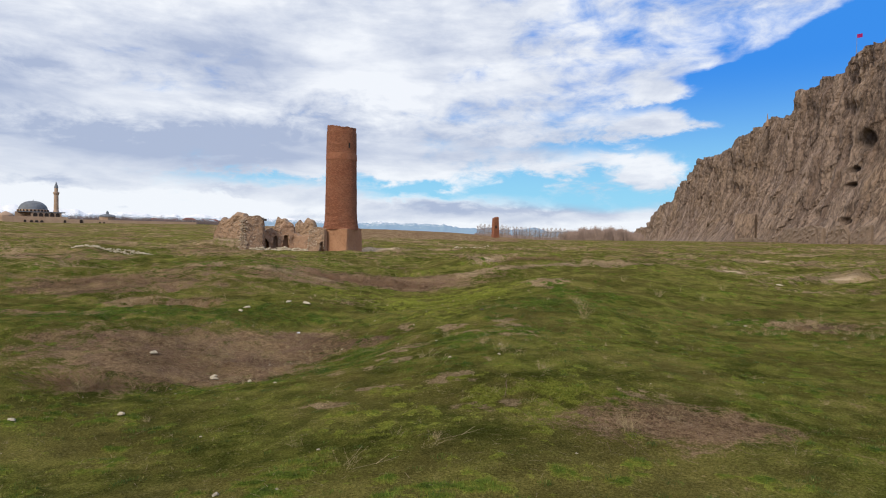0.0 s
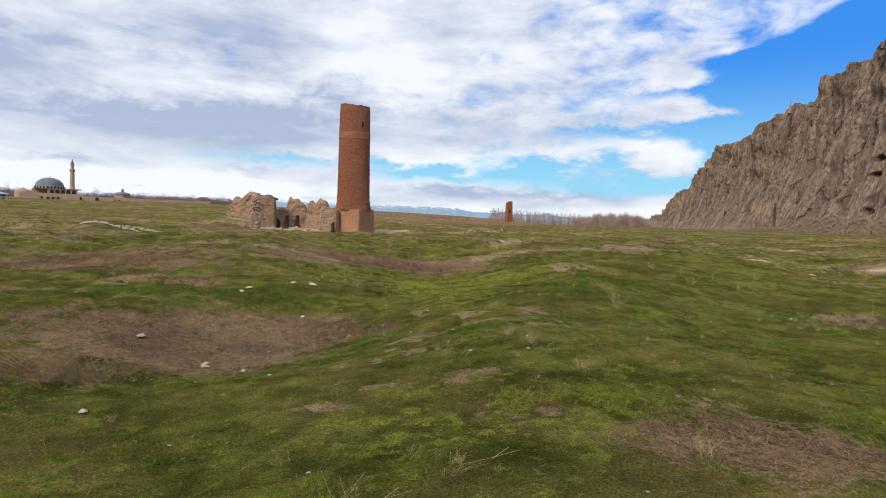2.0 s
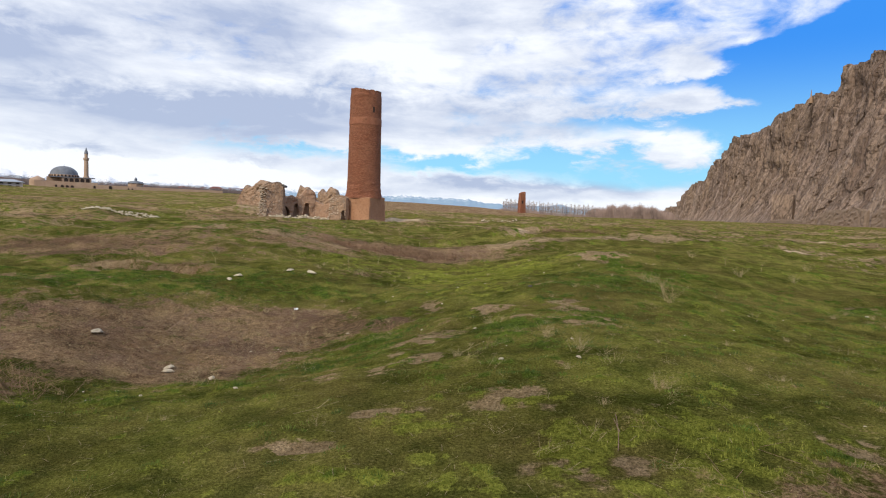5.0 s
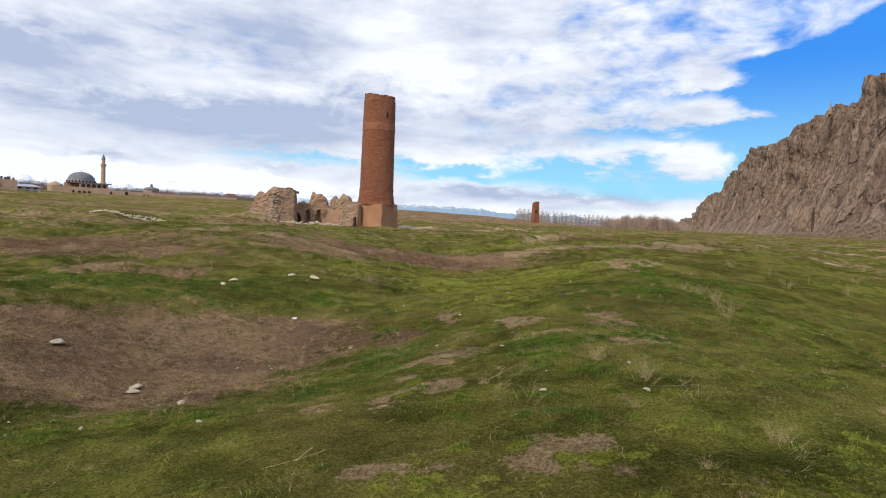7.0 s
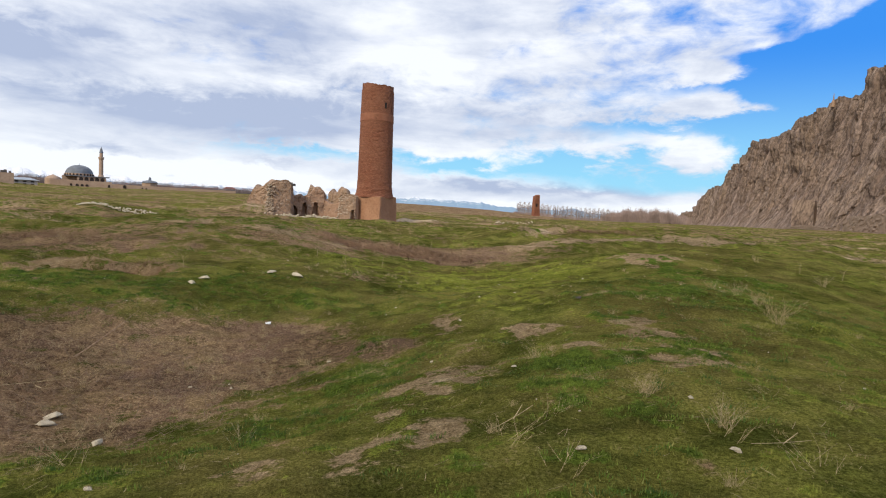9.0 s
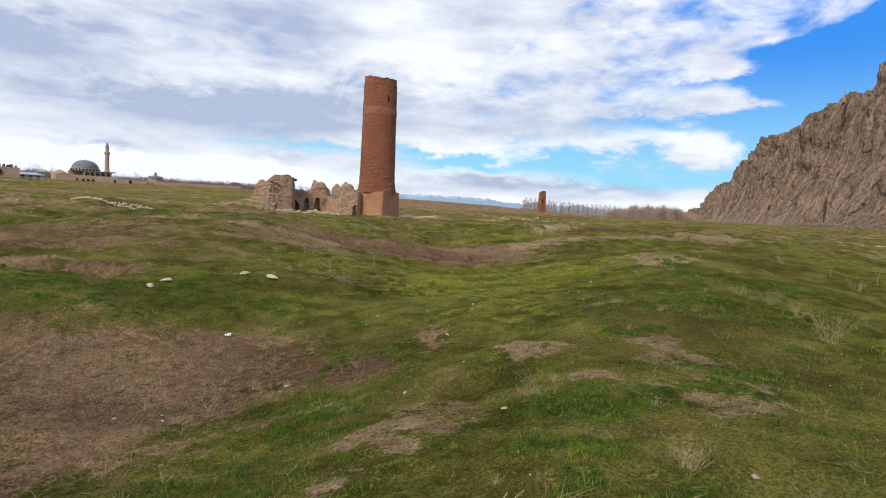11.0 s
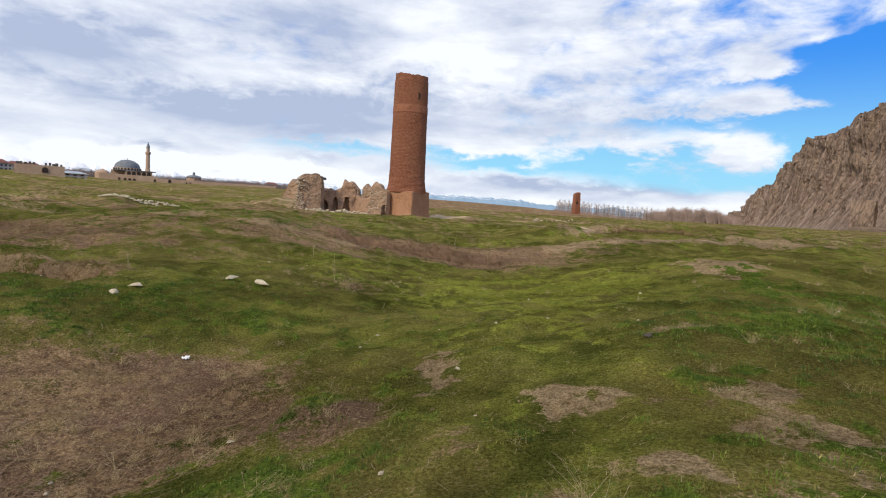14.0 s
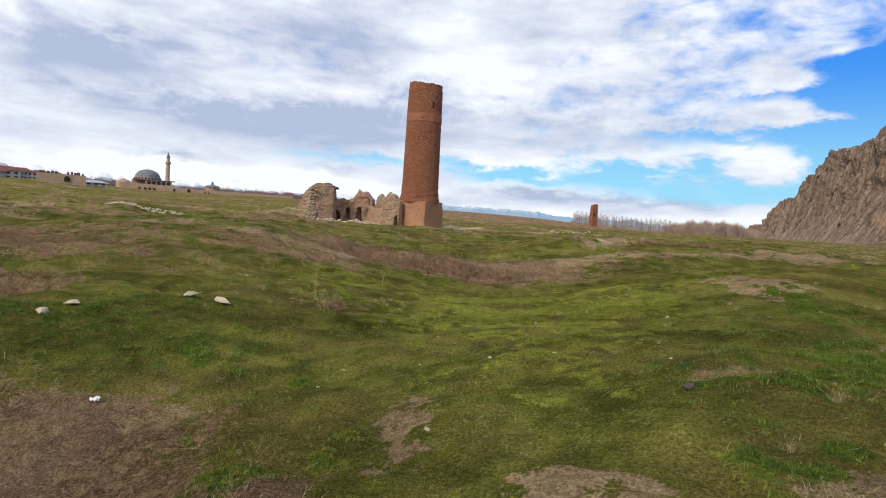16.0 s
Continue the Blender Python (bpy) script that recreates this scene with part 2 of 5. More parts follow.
def rock_look(n, pos):
    cave_shade = attribute(n, "cave_shade")
    sep = n.add("ShaderNodeSeparateXYZ", {0: pos})
    lean = n.math("ADD", sep.outputs[1], n.math("MULTIPLY", sep.outputs[2], 0.22))
    grain = n.add("ShaderNodeCombineXYZ", {0: lean, 1: n.math("MULTIPLY", sep.outputs[2], 0.11), 2: n.math("MULTIPLY", sep.outputs[0], 0.12)}).outputs[0]
    a = n.noise(pos, 0.022, 5, 0.6)
    b = n.noise(grain, 0.17, 9, 0.68, 0.0)
    c = n.noise(grain, 0.36, 8, 0.68, 0.0)
    e = n.noise(n.scaled(pos, (1, 1, 0.4)), 0.5, 7, 0.7)
    col = n.mix(n.span(b, 0.34, 0.66), (0.222, 0.154, 0.119), (0.372, 0.276, 0.219))
    col = n.mix(n.span(a, 0.45, 0.66, 0, 0.65), col, (0.350, 0.250, 0.178))
    col = n.mix(n.span(e, 0.52, 0.70, 0, 0.45), col, (0.290, 0.210, 0.165))
    grit = n.span(n.noise(n.scaled(pos, (1, 1, 0.45)), 1.0, 6, 0.7), 0.34, 0.64, 0.68, 1.2)
    col = n.mix(1.0, col, n.add("ShaderNodeCombineColor", {0: grit, 1: grit, 2: grit}).outputs[0], "MULTIPLY")
    crack = n.math("ABSOLUTE", n.math("SUBTRACT", c, 0.5))
    col = n.mix(n.span(crack, 0.026, 0.0, 0, 0.75), col, (0.095, 0.066, 0.052))
    crack2 = n.math("ABSOLUTE", n.math("SUBTRACT", b, 0.47))
    col = n.mix(n.span(crack2, 0.022, 0.0, 0, 0.75), col, (0.075, 0.052, 0.042))
    # shade of the hollows, painted dark into the rock colour
    col = n.mix(cave_shade, col, (0.040, 0.028, 0.024))
    h = n.math("ADD", n.math("ADD", b, n.math("MULTIPLY", c, 0.6)), n.math("MINIMUM", n.math("MULTIPLY", crack, 3.0), 0.3))
    return col, h, 1.0, 1.1


def plain(colour, amount=0.15, scale=2.0):
    def build(n, pos):
        a = n.noise(pos, scale, 5, 0.6)
        v = n.span(a, 0.3, 0.7, 1 - amount, 1 + amount)
        return n.mix(1.0, colour, n.add("ShaderNodeCombineColor", {0: v, 1: v, 2: v}).outputs[0], "MULTIPLY"), a, 0.3, 0.02
    return build


M = {
    "ground": material("turf", ground_look, 1.0, 0.0),
    "brick": material("weathered_brick", brick_look),
    "plaster": material("mud_plaster", earth_look((0.36, 0.180, 0.098), (0.42, 0.225, 0.128), (0.25, 0.125, 0.070))),
    "adobe": material("rubble_masonry", mud_look((0.300, 0.190, 0.120), (0.385, 0.255, 0.168), (0.200, 0.125, 0.082))),
    "adobe_red": material("reddish_masonry", mud_look((0.330, 0.200, 0.128), (0.400, 0.255, 0.168), (0.220, 0.130, 0.085))),
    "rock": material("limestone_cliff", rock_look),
    "stone": material("pale_stone", earth_look((0.48, 0.40, 0.28), (0.60, 0.51, 0.37), (0.34, 0.265, 0.17), 6.0, 0.02)),
    "rubble": material("dusty_rubble", earth_look((0.34, 0.25, 0.175), (0.44, 0.345, 0.255), (0.22, 0.150, 0.10), 2.0, 0.03)),
    "cliff_mud": material("weathered_mud_brick", mud_look((0.205, 0.144, 0.105), (0.262, 0.190, 0.140), (0.160, 0.112, 0.084))),
    "ashlar": material("cut_stone", earth_look((0.38, 0.255, 0.175), (0.44, 0.31, 0.22), (0.29, 0.19, 0.13), 0.3, 0.05)),
    "lead": material("lead_dome", plain((0.145, 0.155, 0.175), 0.2, 0.4), 0.6, 0.4),
    "dark": material("dark_opening", plain((0.035, 0.026, 0.022), 0.3)),
    "cave_shade": material("dark_stone", plain((0.075, 0.052, 0.042), 0.3, 0.6)),
    "straw": material("dry_straw", plain((0.36, 0.275, 0.145), 0.35, 30)),
    "twig": material("dry_twig", plain((0.20, 0.13, 0.085), 0.3, 20)),
    "redtwig": material("russet_brush", plain((0.25, 0.155, 0.095), 0.4, 5)),
    "bark": material("bare_poplar", plain((0.34, 0.265, 0.225), 0.25, 0.5)),
    "trees": material("far_bare_wood", plain((0.32, 0.235, 0.200), 0.3, 0.15)),
    "red_roof": material("tile_roof", plain((0.19, 0.075, 0.060), 0.3, 0.3)),
    "grey_roof": material("metal_roof", plain((0.33, 0.36, 0.40), 0.2, 0.3)),
    "white_wall": material("painted_wall", plain((0.42, 0.37, 0.34), 0.2, 0.3)),
    "pink_wall": material("pink_wall", plain((0.36, 0.24, 0.21), 0.2, 0.3)),
    "flag": material("flag_cloth", plain((0.36, 0.012, 0.13), 0.1)),
    "metal": material("grey_pole", plain((0.25, 0.25, 0.26), 0.1), 0.5, 0.5),
    "pale_brick": material("pale_brick", earth_look((0.270, 0.105, 0.058), (0.320, 0.135, 0.078), (0.200, 0.080, 0.046), 2.0)),
    "paper": material("white_paper", plain((0.78, 0.77, 0.76), 0.06, 20)),
    # bare wood again, with shade and distance haze mixed into its colour
    "hazed_trees": material("shaded_bare_trees", plain((0.150, 0.120, 0.122), 0.3, 0.15)),
    "slate": material("dark_slab", plain((0.10, 0.085, 0.075), 0.3)),
}


# ---- building helpers ----
def part(name, bm, mat, parent=None, label="", smooth=False):
    """One mesh object from a bmesh, under its thing."""
    me = bpy.data.meshes.new(name)
    bm.to_mesh(me)
    bm.free()
    if smooth:
        me.polygons.foreach_set("use_smooth", [True] * len(me.polygons))
    me.materials.append(mat)
    ob = new(name, me)
    if parent is not None:
        ob.parent = parent
    if label:
        ob["label"] = label
    return ob


def mesh_object(name, verts, faces, mat, parent=None, smooth=False):
    me = bpy.data.meshes.new(name)
    me.from_pydata(verts, [], faces)
    if smooth:
        me.polygons.foreach_set("use_smooth", [True] * len(me.polygons))
    me.materials.append(mat)
    ob = new(name, me)
    if parent is not None:
        ob.parent = parent
    return ob


def empty(name, m=None):
    ob = new(name)
    if m is not None:
        ob.matrix_basis = m
    return ob


def lathe(bm, prof, seg, m=None):
    rings = [[bm.verts.new((r * math.cos(2 * math.pi * a / seg), r * math.sin(2 * math.pi * a / seg), z)) for a in range(seg)] for r, z in prof]
    for p, q in zip(rings, rings[1:]):
        for a in range(seg):
            bm.faces.new((p[a], p[(a + 1) % seg], q[(a + 1) % seg], q[a]))
    bm.faces.new(rings[0][::-1])
    bm.faces.new(rings[-1])
    if m is not None:
        bm.transform(m)


def box(bm, x, y, z, sx, sy, sz, rz=0.0):
    """A box on its base at x, y, z, sized sx by sy by sz."""
    bmesh.ops.create_cube(bm, size=1, matrix=pose(x, y, z + sz / 2, 0, 0, rz) @ Matrix.Diagonal((sx, sy, sz, 1)))


def arch_slab(bm, w, h, d, m):
    """A round-headed block, w wide and h high, d deep, standing on z = 0 with its face towards -y."""
    pts = [(-w / 2, 0), (w / 2, 0)] + [(w / 2 * math.cos(radians(a)), h - w / 2 + w / 2 * math.sin(radians(a))) for a in range(0, 181, 20)]
    f = [bm.verts.new(m @ Vector((px, -d / 2, pz))) for px, pz in pts]
    b = [bm.verts.new(m @ Vector((px, d / 2, pz))) for px, pz in pts]
    bm.faces.new(f)
    bm.faces.new(b[::-1])
    for k in range(len(pts)):
        bm.faces.new((f[k], b[k], b[(k + 1) % len(pts)], f[(k + 1) % len(pts)]))


def lattice(seed):
    g = np.random.RandomState(seed)
    return g.rand(256, 256)


LATTICE = lattice(5)


def vnoise(x, y):
    """Smooth value noise on arrays, from -1 to 1."""
    xi, yi = np.floor(x).astype(int), np.floor(y).astype(int)
    fx, fy = x - xi, y - yi
    fx, fy = fx * fx * fx * (fx * (fx * 6 - 15) + 10), fy * fy * fy * (fy * (fy * 6 - 15) + 10)
    a, b = LATTICE[xi % 256, yi % 256], LATTICE[(xi + 1) % 256, yi % 256]
    c, d = LATTICE[xi % 256, (yi + 1) % 256], LATTICE[(xi + 1) % 256, (yi + 1) % 256]
    return 2 * ((a * (1 - fx) + b * fx) * (1 - fy) + (c * (1 - fx) + d * fx) * fy) - 1


def fbm(x, y, octaves=4, gain=0.5):
    out, amp = 0 * x, 1.0
    for k in range(octaves):
        out = out + amp * vnoise(x * 2**k + 17.3 * k, y * 2**k + 9.1 * k)
        amp *= gain
    return out


def bump01(t):
    t = np.clip(t, 0, 1)
    return t * t * (3 - 2 * t)


# ---- ground ----
# mounds and hollows of the old town: x, y, radius, height
MOUNDS = [
    (3, -7.5, 4.2, 0.97), (-1, -0.5, 2.4, -0.04), (-3, 7.5, 2.2, -0.62), (-1.2, 8.5, 2.2, -0.27),
    (-6.5, 9.5, 3, -0.01), (3.6, 5, 2.2, 0.33), (3.8, 12.3, 2.4, 0.38), (6.3, 12, 2.6, 0.24),
    (6.2, 20.5, 3, 0.69), (10.5, 23, 4, 0.53), (7, 31.5, 4, 0.29), (13.5, 38, 7, 1.19),
    (-10, 24.5, 4.5, 0.87), (-5, 21.5, 4, 0.09), (1, 22, 4, -0.54), (-3.5, 14.5, 2.4, 0.07),
    (-9, 15, 3, -0.07), (0.2, 4, 2, -0.04), (12, 12, 4, -0.32), (4.2, 9.2, 3.0, 0.09), (-2.5, 11.3, 1.1, -0.10),
]
MOUNDS += [
    (6.3, 19.7, 1.8, 0.13), (0.1, 3.1, 1.0, 0.10), (-4.6, 7.3, 1.2, 0.10), (-34, 53, 14, 0.68),
    (24, 32, 8, -0.48), (-20, 36, 12, 0.28), (-2, 2, 2.5, -0.27), (0.5, 13, 2.5, -0.24),
    (5, 1.5, 2.5, 0.09), (-10.6, 84.5, 2.6, 0.7), (-36.5, 88, 3.2, 1.2), (-21, 76, 9, -0.40), (-21, 63, 6, -0.28),
]
# how the far land rises above the level of the eye, by bearing
RISE_AZ = [-180, -60, -45, -37, -27, -15, -6.7, -1.1, 3, 7, 20, 60, 180]
RISE = [1.2, 1.2, 1.2, 0.9, 1.05, 0.95, 0.8, 0.6, 0.3, 0.0, 0.02, 0.1, 0.1]


def tufts(x, y):
    """Cushions of growth, a hand to two feet across, from -1 to 1."""
    return 0.62 * vnoise(x / 0.27 + 3, y / 0.27) + 0.40 * vnoise(x / 0.12, y / 0.12 + 8) + 0.30 * vnoise(x / 0.8 + 40, y / 0.8)


def height(x, y):
    x, y = np.asarray(x, float), np.asarray(y, float)
    dx, dy = x - 2.5, y + 6.0
    r, az = np.hypot(dx, dy), np.degrees(np.arctan2(dx, dy))
    z = 0.1 + 1.6 * np.clip((r - 30) / 300, 0, 1)
    w = bump01((r - 60) / 390)
    z = z * (1 - w) + w * (2.5 + r * np.tan(np.radians(np.interp(az, RISE_AZ, RISE))))
    for mx, my, s, h in MOUNDS:
        z = z + h * np.exp(-((x - mx) ** 2 + (y - my) ** 2) / (2 * s * s))
    # scarp beyond the near hollow, and the dug hole behind it
    edge = (y - 8.3) - 0.28 * (x + 7) - 0.35 * fbm(x / 1.5, y / 9 + 4, 2)
    z = z + 0.24 * (bump01(edge / 0.9 + 0.5) - 0.5) * np.exp(-((x + 9.2) / 3.4) ** 4) * np.exp(-((y - 8) / 3.5) ** 4)
    hole = ((x + 8.3) / 2.1) ** 2 + ((y - 14.4 + 0.15 * (x + 8)) / 0.75) ** 2
    z = z - 0.80 * np.exp(-hole ** 3)
    # hummocks
    z = z + 0.055 * bump01((r - 7) / 12) * (1 - w) * fbm(x / 0.75 + 5, y / 0.6, 3, 0.55)
    far = bump01((r - 15) / 34)
    z = z + far * (1 - 0.7 * w) * (0.42 * fbm(x / 13, y / 13, 3) + 0.46 * (0.45 - np.abs(fbm(x / 6.0 + 8, y / 4.4, 3))))
    z = z + (0.035 + 0.05 * far) * fbm(x / 1.6, y / 1.6, 3) 
    z = z + 0.034 * tufts(x, y) * (1 - bump01((r - 22) / 20))
    return z


def ground_z(x, y):
    return float(height(np.array([x]), np.array([y]))[0])


# worn and dry places: x, y, radius across, radius deep, strength
DRY = [(-3.5, 8.1, 2.3, 2.9, 0.66), (-6.5, 7.3, 2.6, 2.6, 0.50), (-1.8, 10.0, 1.4, 1.4, 0.50), (-8.4, 14.4, 2.6, 1.0, 0.75), (-2, 26, 4.2, 2.0, 0.58),
       (-5, 22, 3, 2, 0.28), (5.3, 1.2, 1.4, 0.9, 0.55), (-7, 18, 5, 2, 0.25), (-1.9, 16.2, 1.2, 1.2, 0.5), (0.3, 9.4, 0.5, 0.5, 0.35),
       (14, 13, 2.5, 1.6, 0.6), (0, 29, 5, 2, 0.35), (-10, 11, 3, 1, 0.30), (-13, 19, 4, 3, 0.35), (-20, 32, 16, 13, 0.18), (-9, 11.5, 4, 2, 0.2), (-3.9, 3.8, 1.0, 0.6, 0.4)]
# trodden soil along the ridge of the near mound
BARE_RIDGE = [(1.04, 6.95, 0.40, 0.35, 0.60), (0.99, 6.20, 0.35, 0.45, 0.55), (1.30, 7.5, 0.45, 0.30, 0.55), (1.30, 5.3, 0.40, 0.35, 0.55), (0.95, 4.8, 0.35, 0.35, 0.55), (0.13, 4.85, 0.3, 0.2, 0.5),
              (2.22, 9.4, 0.55, 0.35, 0.65), (3.7, 9.5, 0.45, 0.35, 0.60), (3.85, 8.6, 0.5, 0.4, 0.58), (3.9, 7.6, 0.6, 0.45, 0.60), (3.6, 7.05, 0.5, 0.35, 0.55), (1.45, 7.1, 0.4, 0.35, 0.5),
              (0.92, 11.0, 0.28, 0.55, 0.55), (1.05, 9.9, 0.25, 0.6, 0.42), (3.56, 11.35, 0.5, 0.35, 0.38), (3.2, 7.5, 0.4, 0.3, 0.40), (2.7, 8.0, 0.35, 0.25, 0.35)]
# and nearer the start
BARE_NEAR = [(5.8, 1.7, 1.0, 0.7, 0.26), (4.7, 0.9, 0.9, 0.45, 0.26), (1.25, 6.6, 0.35, 0.4, 0.35), (2.5, 3.4, 0.6, 0.4, 0.42), (3.0, 1.9, 0.6, 0.4, 0.38), (5.1, 2.6, 0.5, 0.3, 0.40),
             (1.2, 3.15, 0.6, 0.22, 0.42), (0.54, 2.5, 0.45, 0.18, 0.45), (3.7, 2.9, 0.4, 0.3, 0.35), (-10.8, 23.4, 1.1, 1.0, 0.6), (-8.5, 15.2, 1.9, 0.5, 0.9), (-6.2, 23.5, 2.2, 0.6, 0.6), (13.5, 14, 2, 1, 0.4)]
BARE_FAR = [(6.2, 19.3, 0.9, 1.3, 0.80), (3.2, 29.6, 1.3, 0.8, 0.8), (5.4, 30.8, 1.5, 0.8, 0.85), (7.6, 31.8, 1.5, 0.7, 0.85), (9.7, 32.6, 1.3, 0.6, 0.8), (4.3, 36, 1.2, 1.8, 0.8), (13.3, 33.8, 2.5, 0.8, 0.75),
            (31, 38.7, 4.5, 1.2, 0.8), (24, 42, 3, 2.4, 0.75), (42, 65, 10, 3, 0.7), (17, 48, 5, 1.2, 0.6), (14, 62, 7, 2.0, 0.6), (-17, 38.5, 3, 1.2, 0.65), (28, 78, 9, 2, 0.6),
            (-10.6, 83.0, 3.4, 2.6, 1.3), (-22.5, 79.5, 4.5, 1.0, 1.2), (-36, 87, 4.5, 3.0, 0.8), (-7, 84, 4, 1.2, 0.8), (0, 99, 7, 2, 0.6)]


def cover(X, Y):
    """How dry and how bare the ground is at each place."""
    dist = np.hypot(X - 2.5, Y + 6)
    az = np.degrees(np.arctan2(X - 2.5, Y + 6))
    dry = 0.14 + 0.20 * fbm(X / 9, Y / 9, 3) + 0.28 * bump01((dist - 20) / 50)
    bare = 0.06 + 0.17 * bump01((dist - 16) / 40) * (1 + fbm(X / 11, Y / 5, 3) * 1.9)
    for field, spots in ((dry, DRY), (bare, BARE_RIDGE + BARE_NEAR + [(*spot, 1.10 * k) for *spot, k in BARE_FAR])):
        for sx, sy, a, b, k in spots:
            field += k * np.exp(-(((X - sx) / a) ** 2 + ((Y - sy) / b) ** 2) ** 1.5)
    plough = bump01((dist - 170) / 90) * bump01((az + 25) / 6) * bump01((6 - az) / 2)
    dry += plough * 0.95
    bare += plough * 0.05
    dry = np.where(dist < 30, np.minimum(dry, 0.62 + 0.15 * dry), dry)
    return np.clip(dry, 0, 1.3), np.clip(bare, 0, 1.3)


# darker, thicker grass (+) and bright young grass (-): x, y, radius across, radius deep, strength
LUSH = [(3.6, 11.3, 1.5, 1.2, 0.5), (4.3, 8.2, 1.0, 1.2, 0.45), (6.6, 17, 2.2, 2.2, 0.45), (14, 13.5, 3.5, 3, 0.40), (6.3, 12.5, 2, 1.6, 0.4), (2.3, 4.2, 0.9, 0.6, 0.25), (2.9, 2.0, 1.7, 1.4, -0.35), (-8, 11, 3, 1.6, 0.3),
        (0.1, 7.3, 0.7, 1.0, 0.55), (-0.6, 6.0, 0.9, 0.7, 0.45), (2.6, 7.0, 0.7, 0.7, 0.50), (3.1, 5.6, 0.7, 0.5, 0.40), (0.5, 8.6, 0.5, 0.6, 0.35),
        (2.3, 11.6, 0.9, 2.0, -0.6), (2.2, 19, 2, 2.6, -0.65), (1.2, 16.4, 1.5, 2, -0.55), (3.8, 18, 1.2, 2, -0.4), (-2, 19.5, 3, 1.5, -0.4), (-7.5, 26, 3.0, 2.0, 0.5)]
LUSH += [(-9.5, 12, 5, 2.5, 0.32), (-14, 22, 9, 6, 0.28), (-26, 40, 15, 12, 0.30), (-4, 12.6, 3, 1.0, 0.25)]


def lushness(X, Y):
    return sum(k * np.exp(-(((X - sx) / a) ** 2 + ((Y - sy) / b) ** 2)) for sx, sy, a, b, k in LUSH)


def build_ground():
    az = np.radians(np.concatenate([np.linspace(-62, 58, 560), np.linspace(58, 298, 82)[1:-1]]))
    r = np.concatenate([np.geomspace(1.2, 5, 60), np.geomspace(5, 32, 330)[1:], np.geomspace(32, 4650, 320)[1:]])
    rr, aa = np.meshgrid(r, az, indexing="ij")
    x, y = 2.3 + rr * np.sin(aa), -8.5 + rr * np.cos(aa)
    z = height(x, y)
    nr, na = x.shape
    verts = np.stack([x, y, z], -1).reshape(-1, 3)
    i = np.arange(nr * na).reshape(nr, na)
    j = np.roll(i, -1, axis=1)
    quads = np.stack([i[:-1], i[1:], j[1:], j[:-1]], -1).reshape(-1, 4)[:, ::-1]
    faces = [tuple(q) for q in quads.tolist()]
    verts = np.concatenate([verts, [[2.3, -8.5, ground_z(2.3, -8.5)]]])
    faces += [(nr * na, (k + 1) % na, k) for k in range(na)]
    ob = mesh_object("ground", verts.tolist(), faces, M["ground"], None, True)
    X, Y = verts[:, 0], verts[:, 1]
    dry, bare = cover(X, Y)
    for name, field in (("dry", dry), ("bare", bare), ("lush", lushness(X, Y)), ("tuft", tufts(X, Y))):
        ob.data.attributes.new(name, "FLOAT", "POINT").data.foreach_set("value", field.astype(np.float32))
    tagged(ob, "uneven green and brown spring turf over old mounds", "ground", kind="structure")


build_ground()


# ---- cliff ----
# crest of the rock from its far end to past the right edge of the view: place along it (y), how far right (x), height
CREST_Y = [120, 200, 259, 279, 287, 293, 311, 321, 339, 344, 378, 407, 427, 433, 467, 527, 569, 605, 635, 680, 730, 788, 877, 924]
CREST_Z = [94, 96, 93, 95, 94, 89, 92, 88, 91, 80, 83, 78, 80, 73, 73, 77, 64, 60, 45, 48, 43, 23, 21, 7]
LINE_Y = [120, 259, 288, 330, 376, 440, 521, 594, 680, 776, 940]
LINE_X = [180, 189, 191, 194, 197, 203, 214, 224, 237, 250, 274]
# caves: place along the rock, height, half width, half height, depth
CAVES = [(265.3, 50, 4.0, 4.4, 4.5), (271, 37.5, 3.0, 1.7, 4), (271, 30, 3.4, 1.2, 4), (268.5, 12.9, 2.0, 1.8, 3), (298, 18, 3.4, 3.0, 3), (371.5, 66, 4.2, 9, 4.5), (279, 80, 0.9, 12, 2.5)]


